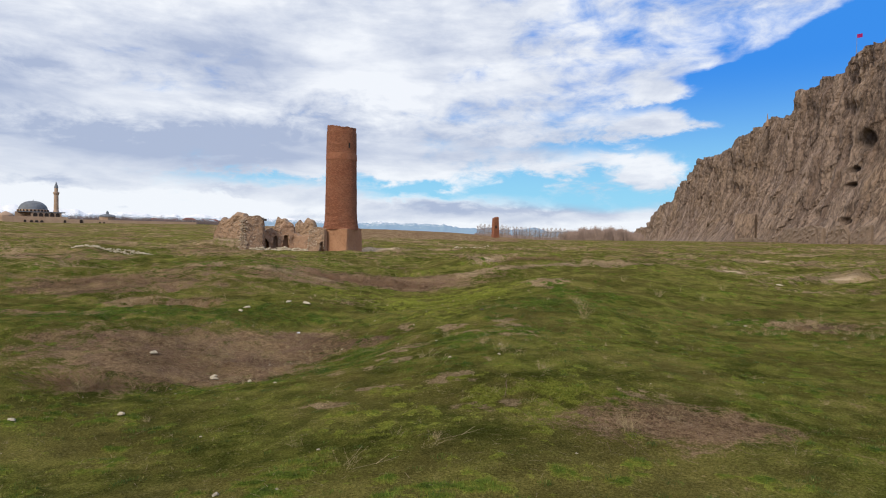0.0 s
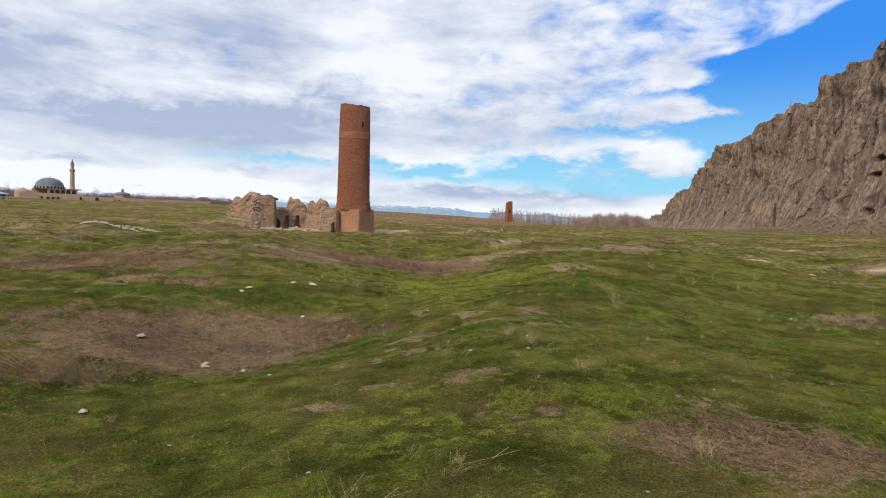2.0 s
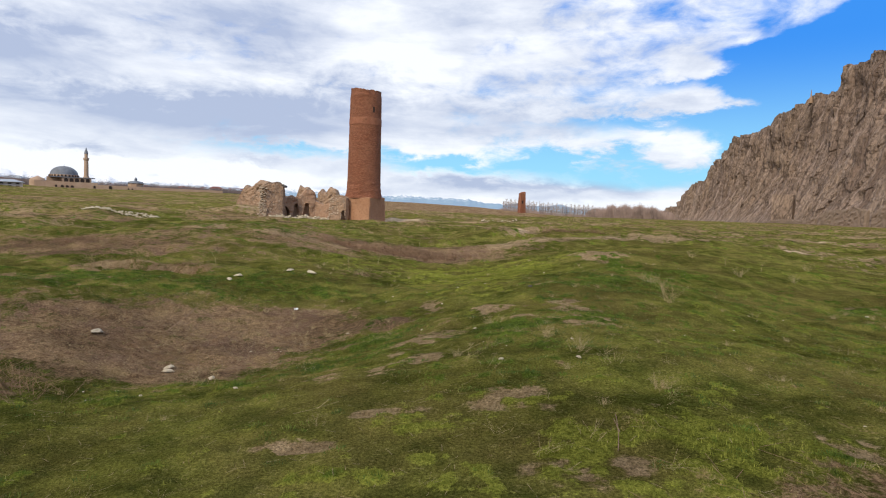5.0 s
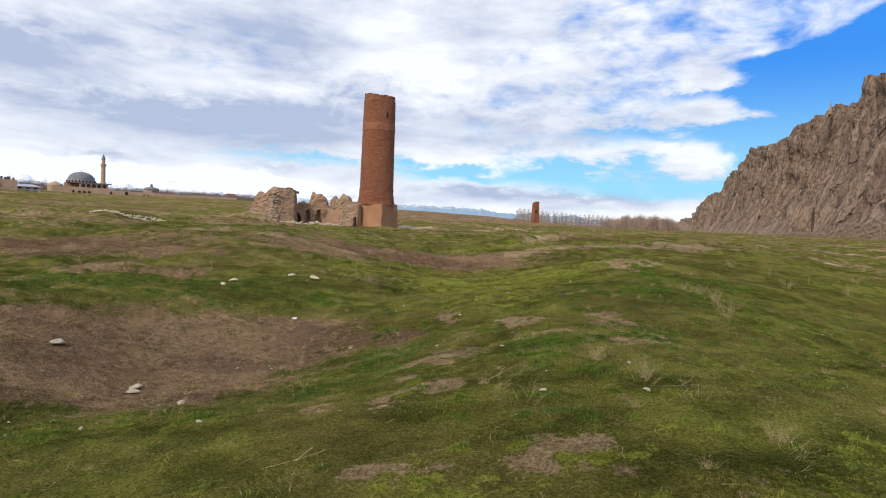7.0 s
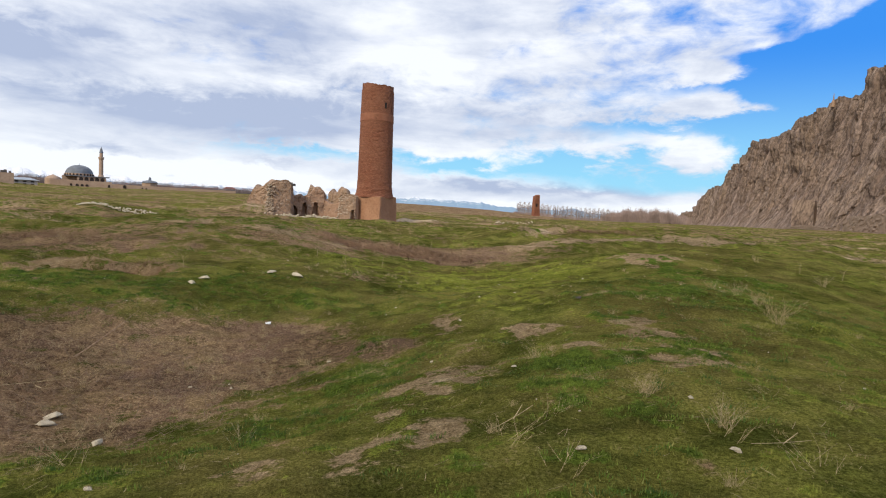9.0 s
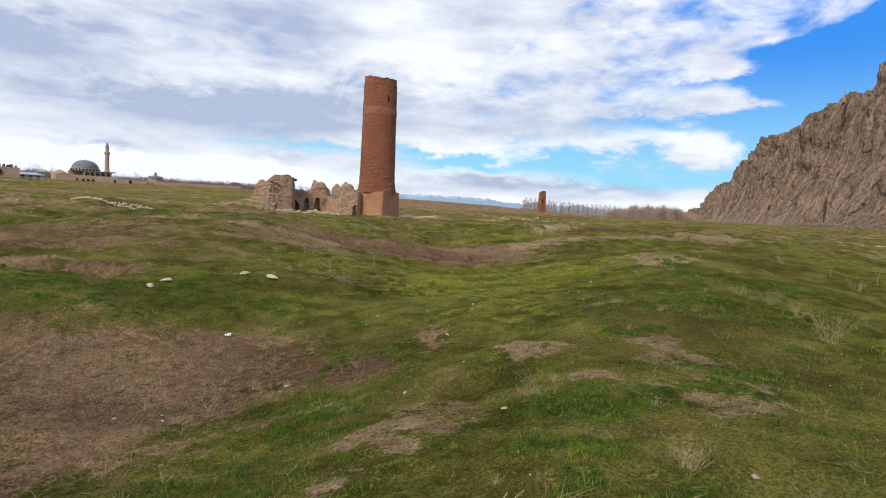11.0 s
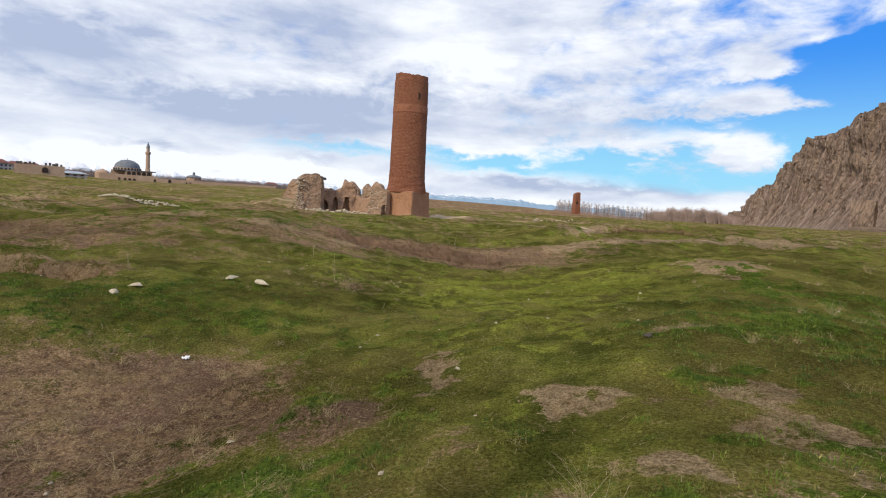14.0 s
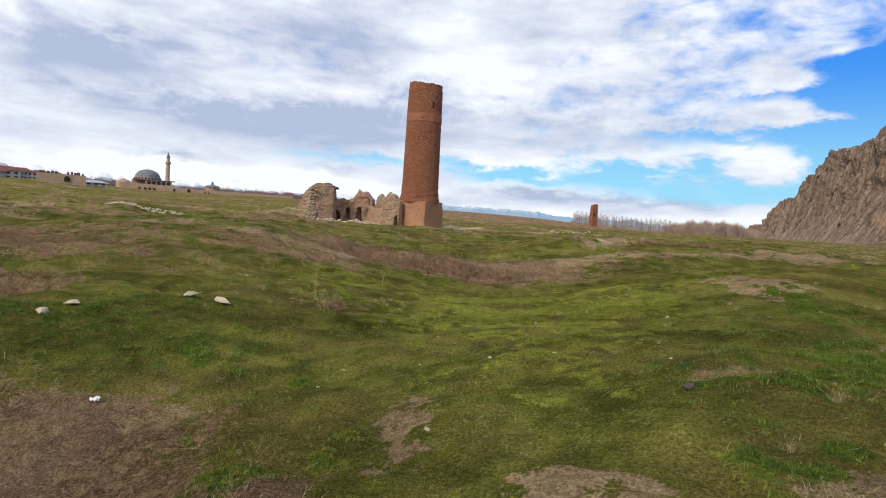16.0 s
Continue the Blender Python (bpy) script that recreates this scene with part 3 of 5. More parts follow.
def build_cliff():
    ny, nv = 1000, 190
    y = np.geomspace(120, 930, ny)
    v = np.concatenate([np.linspace(0, 1, nv - 14), np.linspace(1.05, 2.2, 14)])
    yy, vv = np.meshgrid(y, v, indexing="ij")
    cx, cz = np.interp(yy, LINE_Y, LINE_X), np.interp(yy, CREST_Y, CREST_Z)
    cz = cz + 1.1 * fbm(yy / 9, yy * 0, 4, 0.6) * np.clip(cz / 40, 0.2, 1)
    up = np.clip(vv, 0, 1)
    base = height(cx - 16, yy)
    z = base - 3 + (cz - base + 3) * up - np.clip(vv - 1, 0, 2) * 26
    x = cx - (6 * (1 - up) + 10 * (1 - up) ** 5) * np.clip(cz / 60, 0.3, 1.1) + np.clip(vv - 1, 0, 2) * 60
    # slanting ribs and clefts
    s = yy + 0.22 * z
    rib = np.abs(fbm(s / 34, z / 120, 4, 0.55))
    rib2 = np.abs(fbm(s / 9 + 31, z / 40 + 7, 4, 0.6))
    rough = fbm(yy / 7, z / 7, 4, 0.6)
    env = np.clip(vv * 6, 0, 1) * np.where(vv > 1, 0.5, 1)
    bed = fbm(s / 60 + 3, (z - 0.2 * yy) / 9, 3, 0.5)
    cleft = np.exp(-(fbm(s / 16 + 70, z / 70, 3, 0.5) / 0.10) ** 2)
    x = x + env * (6.0 * rib + 2.2 * rib2 + 0.4 * rough + 0.8 * bed + 1.6 * cleft * np.where(vv > 0.97, 0.2, 1) - 2.6)
    # broken faces: upright blocks standing proud of or behind their neighbours
    for w, h, d, k in ((7.5, 34.0, 1.5, 3), (3.2, 20.0, 1.1, 40), (1.4, 14.0, 0.7, 90)):
        u = s / w + 0.5 * fbm(yy / 11 + k, z / 14, 2)
        col = np.floor(u).astype(int)
        row = np.floor(z / h + LATTICE[col % 256, k] * 5 + 0.15 * u).astype(int)
        x = x + env * np.where(vv > 0.93, 0.6, 1) * d * (LATTICE[col % 256, (row + k) % 256] - 0.5)
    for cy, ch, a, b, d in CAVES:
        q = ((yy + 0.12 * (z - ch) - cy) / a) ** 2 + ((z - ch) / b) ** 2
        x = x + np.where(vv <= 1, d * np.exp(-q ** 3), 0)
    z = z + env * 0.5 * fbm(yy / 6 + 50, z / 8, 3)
    # where that painted shade lies: over each cave, fainter on shallow ones
    cave_shade = sum(np.exp(-(((yy + 0.12 * (z - ch) - cy) / (a * 1.15)) ** 2 + ((z - ch) / (b * 1.15)) ** 2) ** 2) * (0.9 if d > 3 else 0.5) for cy, ch, a, b, d in CAVES)
    i = np.arange(ny * len(v)).reshape(ny, len(v))
    quads = np.stack([i[:-1, :-1], i[1:, :-1], i[1:, 1:], i[:-1, 1:]], -1).reshape(-1, 4)
    ob = mesh_object("rock_cliff", np.stack([x, yy, z], -1).reshape(-1, 3).tolist(), quads[:, ::-1].tolist(), M["rock"])
    ob.data.attributes.new("cave_shade", "FLOAT", "POINT").data.foreach_set("value", np.clip(cave_shade, 0, 1).ravel().astype(np.float32))
    tagged(ob, "steep grey-brown limestone castle rock with slanting clefts", "cliff", kind="structure")


build_cliff()


# ---- brick minaret stump ----
TOWER = (-15.4, 78.0)


def build_tower():
    tz = ground_z(*TOWER)
    thing = empty("brick_tower", pose(TOWER[0], TOWER[1], 0, 0, 0, -18))
    tagged(thing, "broken round red-brick minaret shaft on a square plastered base", "tower")
    # shaft with a ragged broken top
    bm = bmesh.new()
    seg, rows = 72, 110
    rings = []
    for k in range(rows + 1):
        f = k / rows
        ring = []
        for a in range(seg):
            t = 2 * math.pi * a / seg
            top = 18.65 + 0.26 * math.cos(t - 2.7) + 0.22 * noise.noise((3 * math.cos(t), 3 * math.sin(t), 2.0)) + 0.10 * noise.noise((9 * math.cos(t), 9 * math.sin(t), 4.0))
            z = 3.7 + (top - 3.7) * f
            r = 2.33 - 0.20 * (z - 3.7) / 15
            r += 0.22 * max(0.0, 1 - (z - 3.7) / 1.9) ** 1.3            # flared foot
            if z < 5.9:
                r += 0.12 * noise.noise((2.2 * math.cos(t), 2.2 * math.sin(t), z * 1.3))
            r += 0.03 * noise.noise((5 * math.cos(t), 5 * math.sin(t), z * 2.0))
            if 13.8 < z < 14.6:
                r += 0.03
            if z > 17.9:
                r -= 0.05 + 0.10 * max(0.0, noise.noise((4 * math.cos(t), 4 * math.sin(t), z)))
            ring.append(bm.verts.new((r * math.cos(t), r * math.sin(t), z)))
        rings.append(ring)
    inner = [bm.verts.new((v.co.x * 0.62, v.co.y * 0.62, v.co.z - 0.25)) for v in rings[-1]]
    low = [bm.verts.new((v.co.x, v.co.y, 15.5)) for v in inner]
    rings += [inner, low]
    for p, q in zip(rings, rings[1:]):
        for a in range(seg):
            bm.faces.new((p[a], p[(a + 1) % seg], q[(a + 1) % seg], q[a]))
    bm.faces.new(low)
    part("shaft", bm, M["brick"], thing)
    # slit window with its reveal
    t = radians(-78 + 30 + 18)
    bm = bmesh.new()
    bmesh.ops.create_cube(bm, size=1, matrix=Matrix.Translation((2.02 * math.cos(t), 2.02 * math.sin(t), 15.75)) @ pose(0, 0, 0, 0, 0, math.degrees(t)) @ Matrix.Diagonal((0.34, 0.26, 0.72, 1)))
    part("slit_window", bm, M["dark"], thing, "narrow dark slit opening")
    # string course between the two brick bonds
    bm = bmesh.new()
    prof = [(2.20, 13.75), (2.235, 13.78), (2.22, 14.66), (2.18, 14.70)]
    rr = [[bm.verts.new((r * math.cos(2 * math.pi * a / 72), r * math.sin(2 * math.pi * a / 72), z)) for a in range(72)] for r, z in prof]
    for p, q in zip(rr, rr[1:]):
        for a in range(72):
            bm.faces.new((p[a], p[(a + 1) % 72], q[(a + 1) % 72], q[a]))
    part("band", bm, M["pale_brick"], thing, "paler band of brickwork")
    # plastered base block, worn
    bm = bmesh.new()
    bmesh.ops.create_cube(bm, size=1, matrix=Matrix.Translation((0, 0, (tz - 0.8 + 3.9) / 2)) @ Matrix.Diagonal((4.6, 4.6, 3.9 - tz + 0.8, 1)))
    bmesh.ops.subdivide_edges(bm, edges=bm.edges[:], cuts=12, use_grid_fill=True)
    for v in bm.verts:
        n = noise.noise_vector(v.co * 0.9) * 0.10 + noise.noise_vector(v.co * 3.1) * 0.035
        edge = sum(abs(c) > 2.25 for c in (v.co.x, v.co.y))
        v.co += n
        if edge == 2:
            v.co.x *= 0.965
            v.co.y *= 0.965
        if v.co.z > 3.5 and max(abs(v.co.x), abs(v.co.y)) > 2.2:
            v.co.z -= 0.25 * abs(noise.noise(v.co * 1.7))
    part("base_block", bm, M["plaster"], thing, "square base with smooth orange plaster")


build_tower()


# ---- ruined walls beside it ----
def ruin_wall(name, p0, p1, thick, tops, parent, mat, niches=(), rough=0.22, step=0.16, melted=False):
    """A broken wall from p0 to p1. tops: (share of the length, height above ground); niches: (share, width, height, sill)."""
    p0, p1 = np.array(p0, float), np.array(p1, float)
    length = float(np.linalg.norm(p1 - p0))
    along = (p1 - p0) / length
    out = np.array([along[1], -along[0]])
    nu, nv = max(6, int(length / step)), max(10, int(max(h for _, h in tops) / step))
    u, v = np.meshgrid(np.linspace(0, 1, nu + 1), np.linspace(0, 1, nv + 1), indexing="ij")
    seed = p0[0] * 3.1 + p0[1]
    top = np.interp(u, [a for a, _ in tops], [h for _, h in tops]) + 0.26 * fbm(u * length / 1.1 + seed, u * 0 + 3, 3, 0.5)
    sides = []
    for s in (1, -1):
        h = v * top
        d = s * thick / 2 * (1.12 - 0.24 * v) + rough * 0.6 * fbm(u * length / 0.8 + seed + s, h / 0.8, 4, 0.6)
        course = np.floor(h / 0.24 + 0.3 * fbm(u * length, h * 0, 2)).astype(int)
        block = np.floor(u * length / 0.42 + LATTICE[course % 256, 7]).astype(int)
        d = d + s * (0.02 + 0.30 * rough) * (LATTICE[block % 256, course % 256] - 0.5)
        ends = np.minimum(u, 1 - u) * length
        d = d * np.clip(0.55 + ends / 0.6, 0, 1)
        d = d * (np.sqrt(np.clip(1 - ((v - 0.86) / 0.14) ** 2 * (v > 0.86), 0.10, 1)) if melted else np.where(v > 0.94, 0.85, 1))
        if s == 1:
            for share, w, hh, sill in niches:
                a = np.abs(u - share) * length / (w / 2)
                arch = hh * np.sqrt(np.clip(1 - a**2.2, 0, 1)) + 0.22 * fbm(u * length / 0.3 + 9, h / 0.3, 2)
                d = np.where((a < 1 + 0.25 * fbm(h / 0.35 + share * 9, u, 2)) & (h > sill) & (h < sill + arch), -thick * 0.34, d)
        bx, by = p0[0] + along[0] * u * length + out[0] * d, p0[1] + along[1] * u * length + out[1] * d
        gz = height(p0[0] + along[0] * u * length, p0[1] + along[1] * u * length) - 0.35
        sides.append(np.stack([bx, by, gz + h + 0.35 * v], -1))
    front, back = (s.reshape(-1, 3) for s in sides)
    n = len(front)
    i = np.arange(n).reshape(nu + 1, nv + 1)
    faces = np.stack([i[:-1, :-1], i[1:, :-1], i[1:, 1:], i[:-1, 1:]], -1).reshape(-1, 4)
    quads = faces.tolist() + (faces[:, ::-1] + n).tolist()
    rim = [int(k) for k in list(i[:, -1])]
    quads += [(rim[k], rim[k + 1], rim[k + 1] + n, rim[k] + n) for k in range(len(rim) - 1)]
    for col in (i[0], i[-1]):
        c = [int(k) for k in col]
        quads += [(c[k], c[k + 1], c[k + 1] + n, c[k] + n) for k in range(len(c) - 1)]
    return mesh_object(name, np.concatenate([front, back]).tolist(), quads, mat, parent)


def from_eye(az, r):
    """A place on the plan by bearing and distance from the start of the walk."""
    return (2.5 + r * math.sin(radians(az)), -6 + r * math.cos(radians(az)))


def build_ruins():
    thing = empty("ruined_building")
    tagged(thing, "crumbling roofless rubble-stone building with small arched niches", "ruin")
    w = [
        ("corner_pier", (-21.25, 88.6), (-19.3, 89.6), 1.3, [(0, 4.2), (0.2, 4.7), (1, 4.8)], M["adobe"], (), 0.10),
        ("return_wall", (-19.45, 89.8), (-19.4, 93.0), 0.9, [(0, 4.8), (0.5, 4.0), (1, 3.2)], M["adobe"], (), 0.10),
        ("niche_wall", (-19.6, 92), (-16.4, 93), 1.2, [(0, 3.3), (0.12, 3.0), (0.40, 3.1), (0.55, 3.6), (0.70, 4.2), (0.85, 4.1), (0.95, 3.6), (1, 3.0)], M["adobe_red"],
         ((0.15, 0.95, 1.6, 0.5), (0.42, 0.70, 1.8, 0.5), (0.72, 0.95, 1.7, 0.7)), 0.10),
        ("low_wall", (-16.6, 93), (-14.6, 91), 0.9, [(0, 2.9), (0.5, 2.2), (1, 2.6)], M["adobe_red"], (), 0.06),
        ("near_pier", (-15.0, 85), (-13.5, 83.6), 1.3, [(0, 1.8), (0.25, 3.6), (0.8, 3.9), (1, 3.6)], M["adobe"], ((0.88, 0.50, 1.2, 0.7),), 0.10),
    ]
    for name, (a0, r0), (a1, r1), thick, tops, mat, niches, rough in w:
        ruin_wall(name, from_eye(a0, r0), from_eye(a1, r1), thick, [(a, h + 0.25) for a, h in tops], thing, mat, niches, rough, 0.11)
    # weathered mud walls standing well behind it
    back = empty("mud_ruin")
    tagged(back, "melted lumps of mud-brick wall beyond the roofless building", "ruin")
    for name, (a0, r0), (a1, r1), thick, tops in (
            ("back_wall", (-23.4, 165), (-20.6, 160), 4.0, [(0, 1.0), (0.1, 3.2), (0.25, 6.5), (0.36, 5.9), (0.5, 6.4), (0.66, 7.2), (0.9, 7.0), (1, 5.6)]),
            ("middle_wall", (-18.3, 132), (-16.6, 131), 2.2, [(0, 4.0), (0.2, 6.1), (0.45, 5.4), (0.62, 5.9), (0.85, 5.0), (1, 4.4)]),
            ("rear_wall", (-16.3, 130), (-14.4, 128), 2.2, [(0, 4.6), (0.2, 5.3), (0.40, 4.6), (0.6, 5.5), (0.9, 5.2), (1, 4.2)])):
        ruin_wall(name, from_eye(a0, r0), from_eye(a1, r1), thick, tops, back, M["adobe"], (), 0.30, 0.2, True)
    x, y = from_eye(-19.6, 89.9)
    bm = bmesh.new()
    box(bm, x, y, ground_z(x, y) + 4.75, 1.6, 1.8, 0.30, 8)
    part("cap_slab", bm, M["slate"], thing, "dark flat stone slab")


build_ruins()


# ---- second, far minaret stump ----
def build_small_tower():
    x, y = 19.9, 311.0
    g = ground_z(x, y) - 0.5
    thing = empty("far_brick_tower", pose(x, y, g, 0, 0, 25))
    tagged(thing, "small broken square brick tower far across the plain", "tower")
    bm = bmesh.new()
    bmesh.ops.create_cube(bm, size=1, matrix=Matrix.Translation((0, 0, 5.8)) @ Matrix.Diagonal((3.0, 3.0, 11.6, 1)))
    bmesh.ops.subdivide_edges(bm, edges=bm.edges[:], cuts=9, use_grid_fill=True)
    for v in bm.verts:
        v.co += noise.noise_vector(v.co * 0.8) * 0.16
        if v.co.z > 11:
            v.co.z += 0.6 * noise.noise(v.co * 0.9) + 0.25 * v.co.x
        f = 1.08 - 0.016 * v.co.z
        v.co.x *= f
        v.co.y *= f
    part("shaft", bm, M["brick"], thing)
    bm = bmesh.new()
    bmesh.ops.create_cube(bm, size=1, matrix=Matrix.Translation((-0.5, -1.4, 6.4)) @ Matrix.Diagonal((0.8, 0.5, 1.6, 1)))
    part("doorway", bm, M["dark"], thing, "dark opening in its side")


build_small_tower()


# ---- mosque with a dome and a minaret ----
def build_mosque():
    # stands across the line of sight; local x runs to the right as seen, -y faces the walk
    R, AZ = 430.0, -36.6
    x, y = from_eye(AZ, R)
    g = 2.5 + R * math.tan(radians(0.88))
    thing = empty("mosque", pose(x, y, g, 0, 0, -AZ))
    tagged(thing, "old stone mosque with a grey lead dome and one slender minaret", "mosque")

    def px(p):                                    # metres across for a share of the facade
        return (p - 78) * 0.282
    bm = bmesh.new()
    box(bm, px(60), 12, -2, 20, 19, 8.8)
    part("prayer_hall", bm, M["ashlar"], thing)
    bm = bmesh.new()
    lathe(bm, [(8.2, 6.4), (8.2, 8.4), (7.8, 8.5)], 40, pose(px(56), 12, 0))
    drum = part("drum", bm, M["ashlar"], thing)
    for k in range(12):
        t = radians(-165 + k * 150 / 11)
        bm = bmesh.new()
        arch_slab(bm, 1.0, 1.3, 0.6, pose(px(56) + 8.1 * math.cos(t), 12 + 8.1 * math.sin(t), 7.0, 0, 0, math.degrees(t) + 90))
        part("drum_window", bm, M["dark"], drum)
    bm = bmesh.new()
    lathe(bm, [(8.0, 8.45)] + [(7.6 * math.cos(radians(a)) ** 0.9, 8.6 + 5.3 * math.sin(radians(a)) ** 1.1) for a in range(0, 89, 8)] + [(0.12, 14.2), (0.12, 14.9)], 48, pose(px(56), 12, 0))
    part("dome", bm, M["lead"], thing, "low grey lead-covered dome", True)
    # porch with five arches
    bm = bmesh.new()
    box(bm, px(80), 0, -2, 15.5, 4.5, 8.4)
    porch = part("porch", bm, M["ashlar"], thing)
    bm = bmesh.new()
    box(bm, px(72), 0.5, 6.4, 24, 6.5, 0.5)
    part("porch_roof", bm, M["lead"], thing, "dark flat porch roof")
    for k in range(5):
        bm = bmesh.new()
        arch_slab(bm, 2.1, 2.5, 0.5, pose(px(60.5 + k * 10), -2.2, 3.6))
        part("porch_arch", bm, M["dark"], porch)
    # minaret
    bm = bmesh.new()
    lathe(bm, [(1.7, 0), (1.7, 7), (1.3, 8.4), (1.2, 17.6), (1.65, 18.7), (1.65, 19.5), (1.0, 19.6), (0.95, 22.2)], 20, pose(px(98), 4, 0))
    shaft = part("minaret", bm, M["ashlar"], thing)
    bm = bmesh.new()
    lathe(bm, [(1.2, 22.1), (0.85, 23.6), (0.06, 26.0)], 20, pose(px(98), 4, 0))
    part("spire", bm, M["lead"], shaft, "pointed grey lead cap")
    # precinct walls with openings
    bm = bmesh.new()
    box(bm, px(62), -9, -2, 32, 1.2, 5.7)
    wall = part("forecourt_wall", bm, M["ashlar"], thing)
    bm = bmesh.new()
    box(bm, px(245), -9, -2, 76, 1.0, 4.6)
    part("precinct_wall", bm, M["ashlar"], thing)
    for p, w, h in ((43, 1.2, 1.4), (54, 1.6, 1.3), (63, 1.6, 1.3), (72, 1.6, 1.3), (113, 1.2, 1.7), (143, 1.7, 2.1), (178, 0.9, 1.1), (186, 0.9, 1.1)):
        bm = bmesh.new()
        arch_slab(bm, w, h, 0.5, pose(px(p), -9.55, 0.3))
        part("gate_arch", bm, M["dark"], wall)
    # small tomb with a low dome
    bm = bmesh.new()
    lathe(bm, [(4.6, -1), (4.6, 3.4)], 8, pose(px(196), 3, 1.6))
    tomb = part("tomb", bm, M["ashlar"], thing)
    bm = bmesh.new()
    lathe(bm, [(5.0, 3.4), (4.0, 4.5), (1.0, 5.2), (0.8, 5.3), (0.8, 6.4), (0.15, 7.4)], 16, pose(px(196), 3, 1.6))
    part("tomb_roof", bm, M["lead"], tomb, "shallow grey dome with a lantern")
    bm = bmesh.new()
    lathe(bm, [(4.2, -1), (4.2, 4.0), (3.4, 5.0), (1.4, 5.9), (0.15, 6.6)], 16, pose(px(10), -4, 0))
    part("corner_turret", bm, M["ashlar"], thing)


build_mosque()


# ---- gatehouse and the edge of the town ----
def build_gatehouse():
    R, AZ = 330.0, -43.2
    x, y = from_eye(AZ, R)
    g = 2.5 + R * math.tan(radians(1.05))
    thing = empty("gatehouse", pose(x, y, g, 0, 0, 43))
    tagged(thing, "long low stone building with an arched doorway and roof slabs", "building")
    bm = bmesh.new()
    box(bm, 0, 4, -2, 19, 8, 5.4)
    part("wall", bm, M["ashlar"], thing)
    bm = bmesh.new()
    arch_slab(bm, 2.3, 2.4, 0.6, pose(2.0, -0.1, 0.2))
    part("doorway", bm, M["dark"], thing, "dark arched doorway")
    rng = random.Random(6)
    for k in (0, 1, 2, 3, 4, 7, 8, 9, 10, 11):
        bm = bmesh.new()
        box(bm, -8.6 + 0.5 * rng.random() + k * 1.5, 2.0, 3.38, 0.8 + 0.5 * rng.random(), 2.4, 0.8 + 0.7 * rng.random())
        part("roof_block", bm, M["slate"], thing)


build_gatehouse()


def build_house():
    thing = empty("house")
    bm = bmesh.new()
    box(bm, 0, 0, -3, 12, 9, 9)
    part("wall", bm, M["white_wall"], thing)
    bm = bmesh.new()
    v = [bm.verts.new(c) for c in ((-6.8, -5.3, 6), (6.8, -5.3, 6), (6.8, 5.3, 6), (-6.8, 5.3, 6), (-3.5, 0, 8.8), (3.5, 0, 8.8))]
    for f in ((0, 1, 5, 4), (1, 2, 5), (2, 3, 4, 5), (3, 0, 4), (3, 2, 1, 0)):
        bm.faces.new([v[k] for k in f])
    part("roof", bm, M["red_roof"], thing, "hipped roof")
    for k in range(4):
        for s in range(2):
            bm = bmesh.new()
            box(bm, -4.2 + 2.8 * k, -4.5, 0.9 + 2.8 * s, 1.3, 0.12, 1.4)
            part("window", bm, M["dark"], thing)
    return thing


def build_town():
    rng = random.Random(4)
    first = build_house()
    tagged(first, "small two-storey town house with a hipped roof", "house", "houses at the edge of town")
    looks = [("pink_wall", "red_roof"), ("white_wall", "red_roof"), ("white_wall", "grey_roof"), ("pink_wall", "grey_roof")]
    variants = [first]
    for wall, roof in looks[1:]:
        c = copy_thing(first, pose(0, 0, 0))
        for ch in c.children:
            if ch.name.startswith("wall") or ch.name.startswith("roof"):
                ch.data = ch.data.copy()
                ch.data.materials[0] = M[wall if ch.name.startswith("wall") else roof]
        variants.append(c)
    placed, COUNT = 0, 170
    near = [(-51.6, 390), (-50.3, 398), (-49.2, 402), (-48.1, 385), (-47.2, 392), (-46.1, 400), (-41.2, 350)]
    for k in range(COUNT + len(near)):
        az = -62 + 41.5 * (k + rng.random()) / COUNT
        r = rng.uniform(560, 760) if az > -44 else rng.uniform(420, 620)
        if k >= COUNT:
            az, r = near[k - COUNT]
        x, y = from_eye(az, r)
        m = pose(x, y, ground_z(x, y) - 1.0, 0, 0, -az + rng.uniform(-25, 25)) @ Matrix.Diagonal((rng.uniform(0.7, 1.3), rng.uniform(0.7, 1.0), rng.uniform(0.65, 1.0), 1))
        if k >= COUNT:
            m = m @ (Matrix.Diagonal((1.2, 1.0, 1.25, 1)) if az < -44 else Matrix.Diagonal((0.7, 1.0, 0.5, 1)))
        if placed < len(variants):
            variants[placed].matrix_basis = m
        else:
            copy_thing(variants[placed % 4 if k < COUNT else (placed % 2 if az < -44 else 2)], m)
        placed += 1


build_town()


